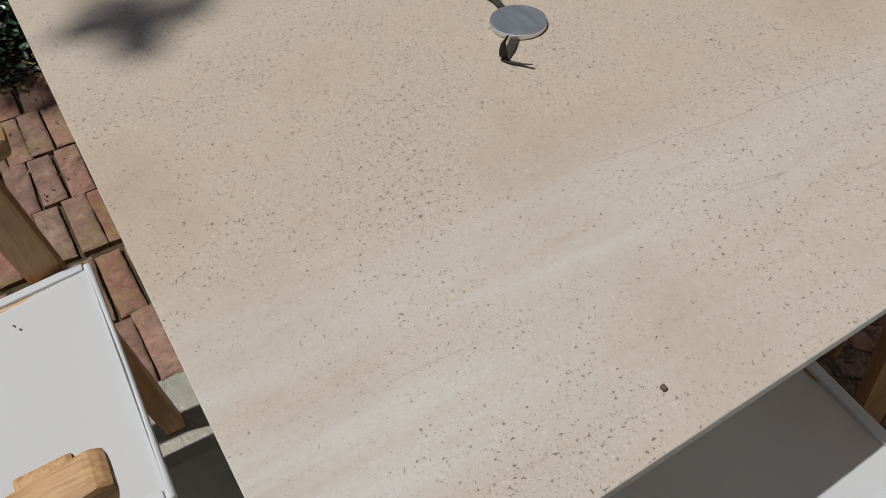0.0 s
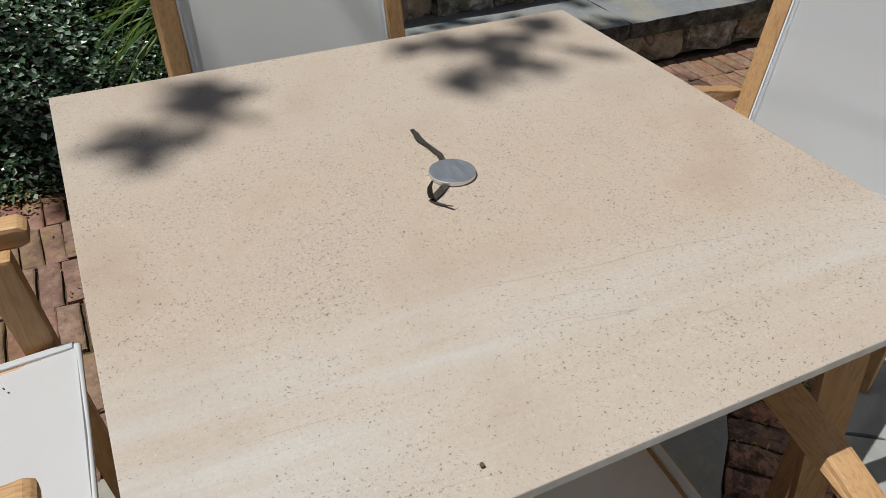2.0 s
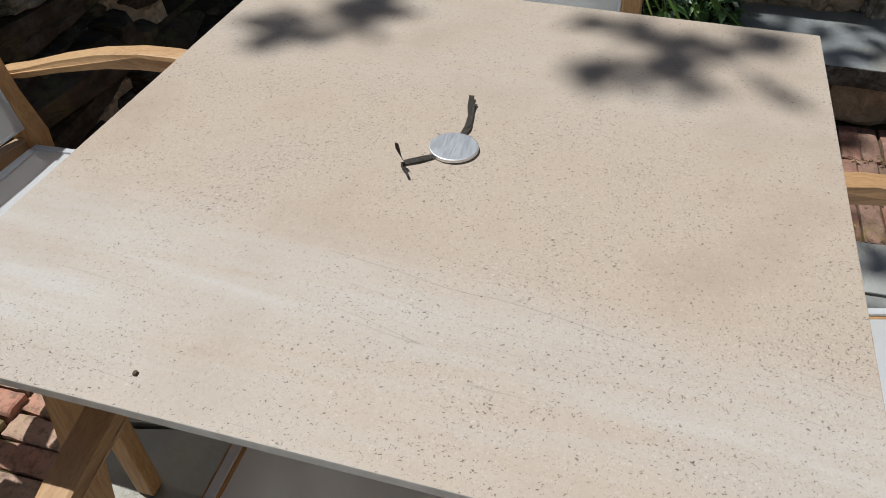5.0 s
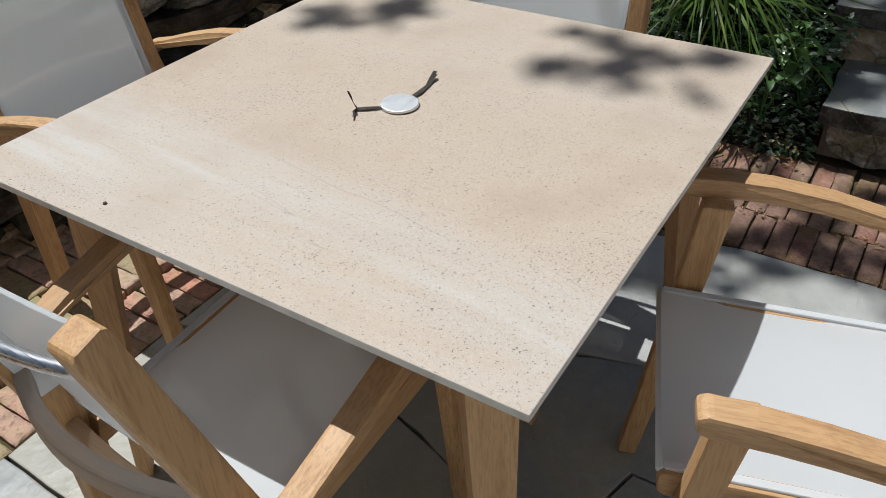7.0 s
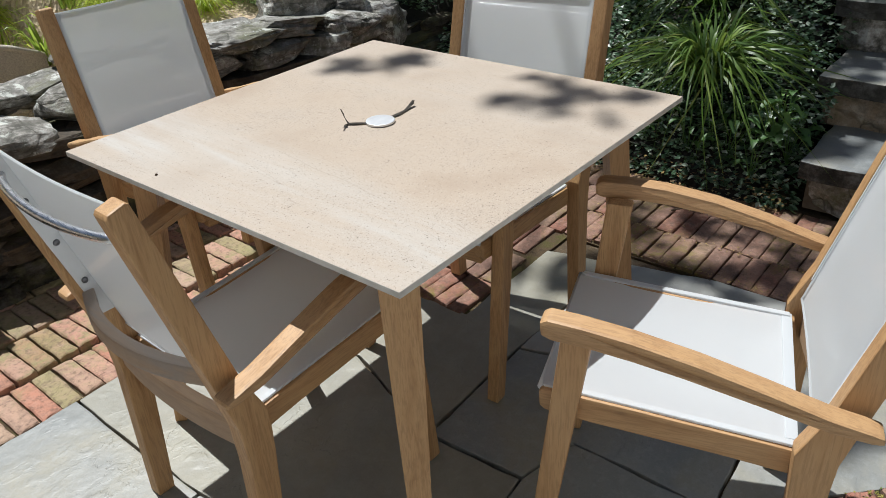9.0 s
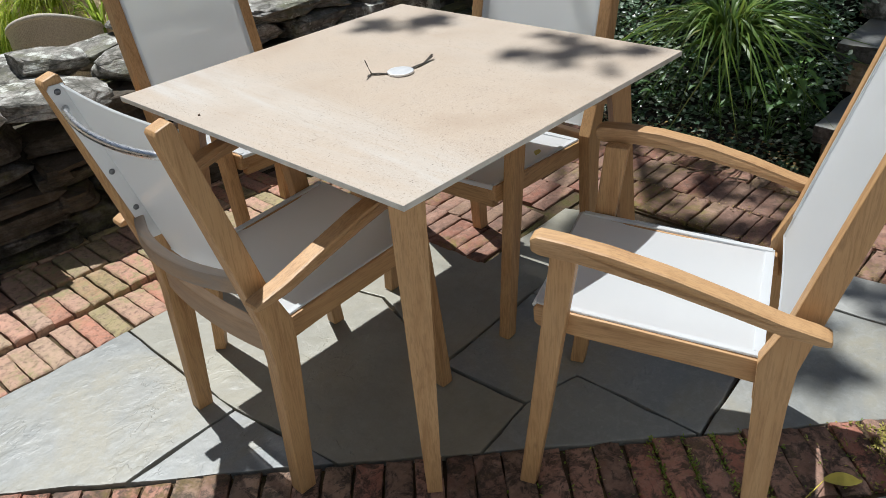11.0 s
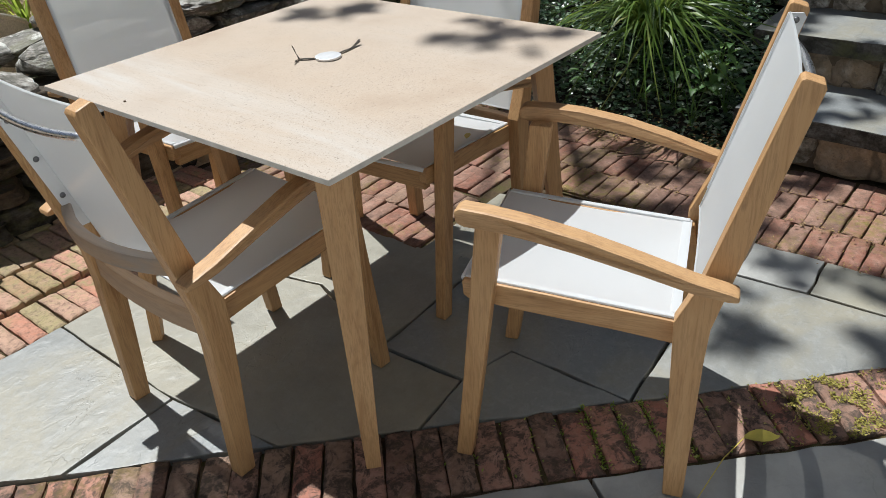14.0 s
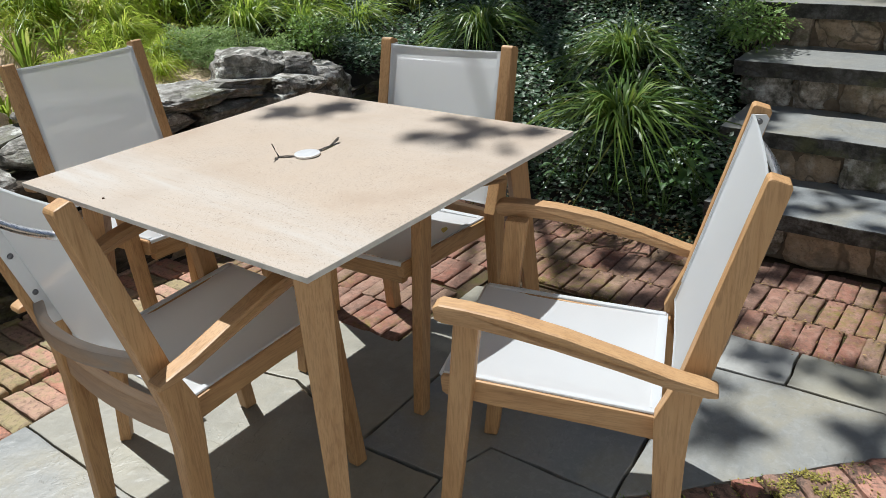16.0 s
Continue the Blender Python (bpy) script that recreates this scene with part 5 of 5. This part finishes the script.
# sprays over the table and the paving
SPRAYS = [(0.33, 0.237, 0.034, 6), (0.345, 0.255, 0.03, 4), (0.385, 0.26, 0.03, 5), (0.305, 0.225, 0.025, 3), (0.412, 0.228, 0.02, 2), (0.27, 0.358, 0.026, 4), (0.3, 0.34, 0.026, 3), (0.278, 0.29, 0.024, 3), (0.2, 0.334, 0.022, 3), (0.225, 0.345, 0.02, 2),
          (0.402, -0.085, 0.024, 4), (0.4, -0.14, 0.026, 4), (0.385, -0.195, 0.03, 5), (0.365, -0.25, 0.026, 4), (0.265, -0.272, 0.032, 7), (0.3, -0.255, 0.026, 4), (0.275, -0.225, 0.024, 4), (0.22, -0.145, 0.026, 4), (0.25, -0.18, 0.02, 2), (0.28, -0.36, 0.022, 3), (0.33, -0.3, 0.02, 2), (0.4, -0.335, 0.026, 4), (0.425, -0.4, 0.026, 4), (0.41, -0.37, 0.02, 2)]
for x, y, r, n in SPRAYS:
    cluster(on_ray(x, y, 0.735, 6.2), r, n + 1, 0.052)
for x, y, r, n in [(0.475, -0.9, 0.055, 16), (0.5, -0.93, 0.05, 8), (0.87, -0.9, 0.06, 9), (0.88, -0.96, 0.06, 8), (0.85, -1.1, 0.06, 7), (0.86, -1.2, 0.06, 7), (0.6, -1.24, 0.05, 9), (0.66, -1.3, 0.06, 8), (0.66, -0.86, 0.05, 3), (0.8, -1.35, 0.1, 12),
                   (1.2, -0.3, 0.07, 12), (1.27, -0.26, 0.05, 6), (1.3, -0.42, 0.08, 9), (1.05, -0.62, 0.09, 14), (1.1, -0.5, 0.15, 18), (1.0, -0.74, 0.08, 10), (1.36, -0.68, 0.1, 14), (1.42, -0.8, 0.09, 10), (1.2, -0.62, 0.08, 9), (1.36, -1.28, 0.15, 18), (1.1, -1.4, 0.12, 14), (1.4, -1.5, 0.12, 18), (1.25, -1.62, 0.1, 14),
                   (1.6, -0.56, 0.1, 16), (1.62, -0.7, 0.12, 14), (1.8, -0.52, 0.09, 10), (1.95, -0.6, 0.1, 12), (2.25, -0.48, 0.09, 10), (0.7, -0.22, 0.09, 11), (0.84, -0.32, 0.1, 13), (0.8, -0.14, 0.08, 9), (0.95, -0.2, 0.08, 9), (1.12, -0.12, 0.09, 11), (0.66, 0.06, 0.07, 9), (0.72, -0.04, 0.06, 8), (0.8, -0.08, 0.05, 6), (0.95, -0.45, 0.08, 12), (0.97, -0.6, 0.08, 12), (0.9, -0.37, 0.07, 8), (0.75, -0.2, 0.09, 11), (0.86, -0.24, 0.08, 10), (0.7, -0.33, 0.07, 8), (0.8, -0.43, 0.07, 8), (0.61, -0.09, 0.05, 6),
                   (1.56, -0.6, 0.08, 16), (1.67, -0.62, 0.08, 14), (1.87, -0.64, 0.1, 18), (2.02, -0.67, 0.09, 14), (2.2, -0.68, 0.1, 14)]:
    cluster(on_ray(x, y, 0.0, 7.4), r, n, 0.075)
# the crown further back
for _ in range(92):
    x, y = rng.uniform(1.25, 4.2), rng.uniform(-2.2, 1.25)
    if x < 1.7 and y < -0.35 and rng.random() < 0.45:
        continue
    if y < -0.4 and rng.random() < (0.7 if y < -0.75 and x < 2.8 else 0.4):
        continue
    if 1.45 < x < 2.5 and -0.5 < y < 0.5 and rng.random() < 0.6:
        continue
    cluster(on_ray(x, y, 0.3, rng.uniform(6.4, 8.2)), 0.2, 16, 0.085)
for _ in range(45):
    x, y = rng.uniform(2.6, 5.4), rng.uniform(1.0, 3.0)
    cluster(on_ray(x, y, 0.8, rng.uniform(6.2, 8.4)), 0.25, 16, 0.085)
for end in [on_ray(0.36, 0.25, 0.735, 6.22), on_ray(0.34, -0.25, 0.735, 6.22), on_ray(0.7, -1.0, 0, 7.5), on_ray(2.2, -0.6, 0.3, 7.4), on_ray(2.6, 0.6, 0.3, 7.4), on_ray(3.6, 1.8, 0.8, 7.4), on_ray(1.4, -0.2, 0.0, 7.4)]:
    mid = fork.lerp(end, 0.5) + Vector((0, 0.2, 0.5))
    part("limb", tube([fork - Vector((0, 0, 0.1)), fork.lerp(mid, 0.5) + Vector((0, 0, 0.25)), mid, mid.lerp(end, 0.55) + Vector((0, 0, 0.15)), end], 0.07, 8, 0.05), BARK, tree)
crown = new("crown", from_lists("crown", verts, faces, TREE_LEAF))
crown.parent = tree


# ---- the rope chair on the upper terrace ----
def rope_chair(x, y, z, r):
    c = thing("rope_chair", "taupe rope-woven garden chair standing behind the wall", "chair", "rope chairs")
    c.matrix_basis = pose(x, y, z, 0, 0, r)
    rim_at = lambda a: Vector((0.22 * math.sin(a), -0.22 * math.cos(a), 0.29 + 0.21 * (1 - min(1.0, abs(a) / 1.9) ** 1.7)))
    ring_at = lambda a: Vector((0.18 * math.sin(a), -0.17 * math.cos(a), 0.2))
    turns = [-1.9 + 3.8 * i / 24 for i in range(25)]
    part("rim", tube([rim_at(a) for a in turns], 0.013, 8), ROPE, c, "rope-wrapped rim", True)
    part("seat_ring", tube([ring_at(a) for a in turns], 0.012, 8), ROPE, c, "", True)
    for i in range(96):
        a = -1.9 + 3.8 * i / 95
        p, q = rim_at(a), ring_at(a)
        part("cord", tube([q, q.lerp(p, 0.5) + Vector((0.02 * math.sin(a), -0.02 * math.cos(a), 0)), p], 0.006, 5), ROPE, c)
    bm = bmesh.new()
    bmesh.ops.create_cone(bm, cap_ends=True, segments=28, radius1=0.17, radius2=0.17, depth=0.06)
    bmesh.ops.translate(bm, verts=bm.verts, vec=(0, 0, 0.2))
    part("cushion", bevelled(bm, 0.015, 3, 40), ROPE, c, "", True)
    for a in (0.6, 2.5, -0.6, -2.5):
        part("leg", tube([(0.17 * math.sin(a), -0.17 * math.cos(a), 0.19), (0.22 * math.sin(a), -0.22 * math.cos(a), -0.03)], 0.012, 8), ROPE, c)


rope_chair(0.24, 2.5, 0.045, -40)
rope_chair(-0.38, 2.36, 0.045, 10)


# ---- bricks ----
def brick_mesh(name, w, l, h, seed, material, rough=0.002):
    """A worn brick: w wide along x, l long along y, its top at zero, chipped along the edges."""
    rng = random.Random(seed)
    nx, ny = 5, 10
    verts, faces = [], []
    edge = lambda i, n: i in (0, n)
    across = [0.0, 0.07, 0.33, 0.67, 0.93, 1.0]
    down = [0.0, 0.025, 0.12, 0.25, 0.37, 0.5, 0.63, 0.75, 0.88, 0.975, 1.0]
    for i in range(nx + 1):
        for j in range(ny + 1):
            x, y = (across[i] - 0.5) * w, (down[j] - 0.5) * l
            z = rough * 1.6 * noise.fractal(Vector((x * 30 + seed, y * 30, seed * 0.7)), 0.8, 2.0, 3)
            if edge(i, nx) or edge(j, ny):
                chip = max(0.0, noise.noise(Vector((x * 45, y * 45, seed * 1.3)))) + 0.15
                z -= 0.0015 + chip * rough * 2.2
                k = 1 - 0.35 * chip * rough / 0.002 * 0.06
                x, y = (x * k if edge(i, nx) else x) + rng.uniform(-rough, rough) * 0.5, (y * k if edge(j, ny) else y) + rng.uniform(-rough, rough) * 0.5
            verts.append((x, y, z))
    at = lambda i, j: i * (ny + 1) + j
    for i in range(nx):
        for j in range(ny):
            faces.append((at(i, j), at(i + 1, j), at(i + 1, j + 1), at(i, j + 1)))
    ring = [at(i, 0) for i in range(nx + 1)] + [at(nx, j) for j in range(1, ny + 1)] + [at(i, ny) for i in range(nx - 1, -1, -1)] + [at(0, j) for j in range(ny - 1, 0, -1)]
    n = len(verts)
    verts += [(verts[k][0], verts[k][1], -h) for k in ring]
    for a in range(len(ring)):
        b = (a + 1) % len(ring)
        faces.append((ring[a], n + a, n + b, ring[b]))
    me = from_lists(name, verts, faces, material)
    for p in me.polygons:
        p.use_smooth = p.index < nx * ny and 0 < p.index // ny < nx - 1 and 0 < p.index % ny < ny - 1
    return me


FLAT = [brick_mesh("brick", 0.0535, 0.186, 0.05, 900 + i, BRICK, 0.0022) for i in range(8)]
PATH_BRICKS = [brick_mesh("brick", 0.0555, 0.184, 0.05, 930 + i, BRICK_PATH, 0.0026) for i in range(8)]
EDGE = [brick_mesh("brick", 0.062, 0.197, 0.05, 950 + i, BRICK_MOSSY, 0.003) for i in range(8)]


def lay(parent, meshes, x, y, turn, rng, lift=0.0025, base=0.0):
    ob = new("brick", rng.choice(meshes))
    ob.parent = parent
    ob.matrix_basis = pose(x + rng.uniform(-0.003, 0.003), y + rng.uniform(-0.004, 0.004), base + rng.uniform(-lift, lift), rng.uniform(-1.2, 1.2), rng.uniform(-1.2, 1.2), turn + rng.uniform(-1.8, 1.8) + rng.choice((0, 180)))


rng = random.Random(41)
border = thing("brick_border", "border of weathered red bricks set on edge, mossy in the joints", "brick paving", "", "structure")
e, m = Vector((1, -1)).normalized(), Vector((-1, -1)).normalized()
for k in range(73):
    p = Vector((-0.342, -0.342)) + e * (-2.25 + 0.0678 * k) + m * (0.1 + 0.004 * math.sin(k * 0.09))
    lay(border, EDGE, p.x, p.y, -45, rng, 0.005)
left = thing("brick_path", "courses of old red and moss-tinged bricks along the wall", "brick paving", "", "structure")
for row, y in enumerate((0.787, 0.975, 1.163, 1.35)):
    x = -2.6 + 0.03 * row
    while x < 0.33:
        lay(left, PATH_BRICKS, x, y, 0, rng, 0.0025, (0.0, 0.018, 0.022, 0.022)[row])
        x += 0.0605
right = thing("brick_walk", "courses of old pinkish-red bricks before the steps", "brick paving", "", "structure")
for col, x in enumerate((1.035, 1.223, 1.411)):
    y = -2.5 + 0.04 * col
    while y < 1.2:
        lay(right, FLAT, x, y, 90, rng)
        y += 0.0588
middle = thing("brick_corner", "worn brick courses in the corner between slate and wall", "brick paving", "", "structure")
for col, x in enumerate((0.445, 0.635, 0.845)):
    y = 0.13 + 0.02 * col
    while y < 1.2:
        lay(middle, FLAT, x, y, 90, rng)
        y += 0.0588
for owner, pts in ((border, [(-2.2, 1.515), (-2.35, 1.37), (1.1, -2.08), (1.25, -1.935)]), (left, [(-2.7, 0.69), (0.34, 0.69), (0.34, 1.3), (-2.7, 1.3)]), (right, [(0.938, -2.6), (1.52, -2.6), (1.52, 1.25), (0.938, 1.25)]), (middle, [(0.34, 0.09), (0.938, 0.09), (0.938, 1.25), (0.34, 1.25)])):
    part("joint_sand", prism(pts, 2, -0.03, -0.013, 0), JOINT, owner, "sand and moss between the bricks")
# moss and small weeds in the border's joints
rng = random.Random(55)
verts, faces = [], []
for _ in range(620):
    t, w = rng.choice((rng.gauss(0.5, 0.03), rng.gauss(0.62, 0.05), rng.gauss(0.6, 0.2))), rng.uniform(-0.005, 0.2)
    p = Vector((-0.342, -0.342)) + e * (round(t / 0.0678) * 0.0678 + 0.02 + rng.gauss(0, 0.006)) + m * w
    a = rng.uniform(0, 6.28)
    leaf_faces(verts, faces, Vector((p.x, p.y, rng.uniform(-0.008, 0.004))), Vector((math.cos(a), math.sin(a), rng.uniform(0.3, 1.2))).normalized(), Vector((0, 0, 1)), rng.uniform(0.005, 0.014), rng.uniform(0.003, 0.006))
tagged(new("joint_moss", from_lists("joint_moss", verts, faces, GRASS_MID)), "green moss and weeds in the brick joints", "moss", "", "stuff")
# a dense cushion of olive moss over the bricks at the border's sunny end
verts, faces = [], []
for _ in range(2600):
    t, w = rng.gauss(1.06, 0.075), rng.uniform(0.0, 0.2)
    p = Vector((-0.342, -0.342)) + e * t + m * w
    if noise.noise(Vector((p.x * 28, p.y * 28, 3.0))) < 0.02:
        continue
    a = rng.uniform(0, 6.28)
    leaf_faces(verts, faces, Vector((p.x, p.y, rng.uniform(0.0, 0.006))), Vector((math.cos(a), math.sin(a), rng.uniform(0.1, 0.8))).normalized(), Vector((0, 0, 1)), rng.uniform(0.005, 0.012), rng.uniform(0.003, 0.006))
tagged(new("brick_moss", from_lists("brick_moss", verts, faces, MOSS)), "olive moss cushion on the border bricks", "moss", "", "stuff")
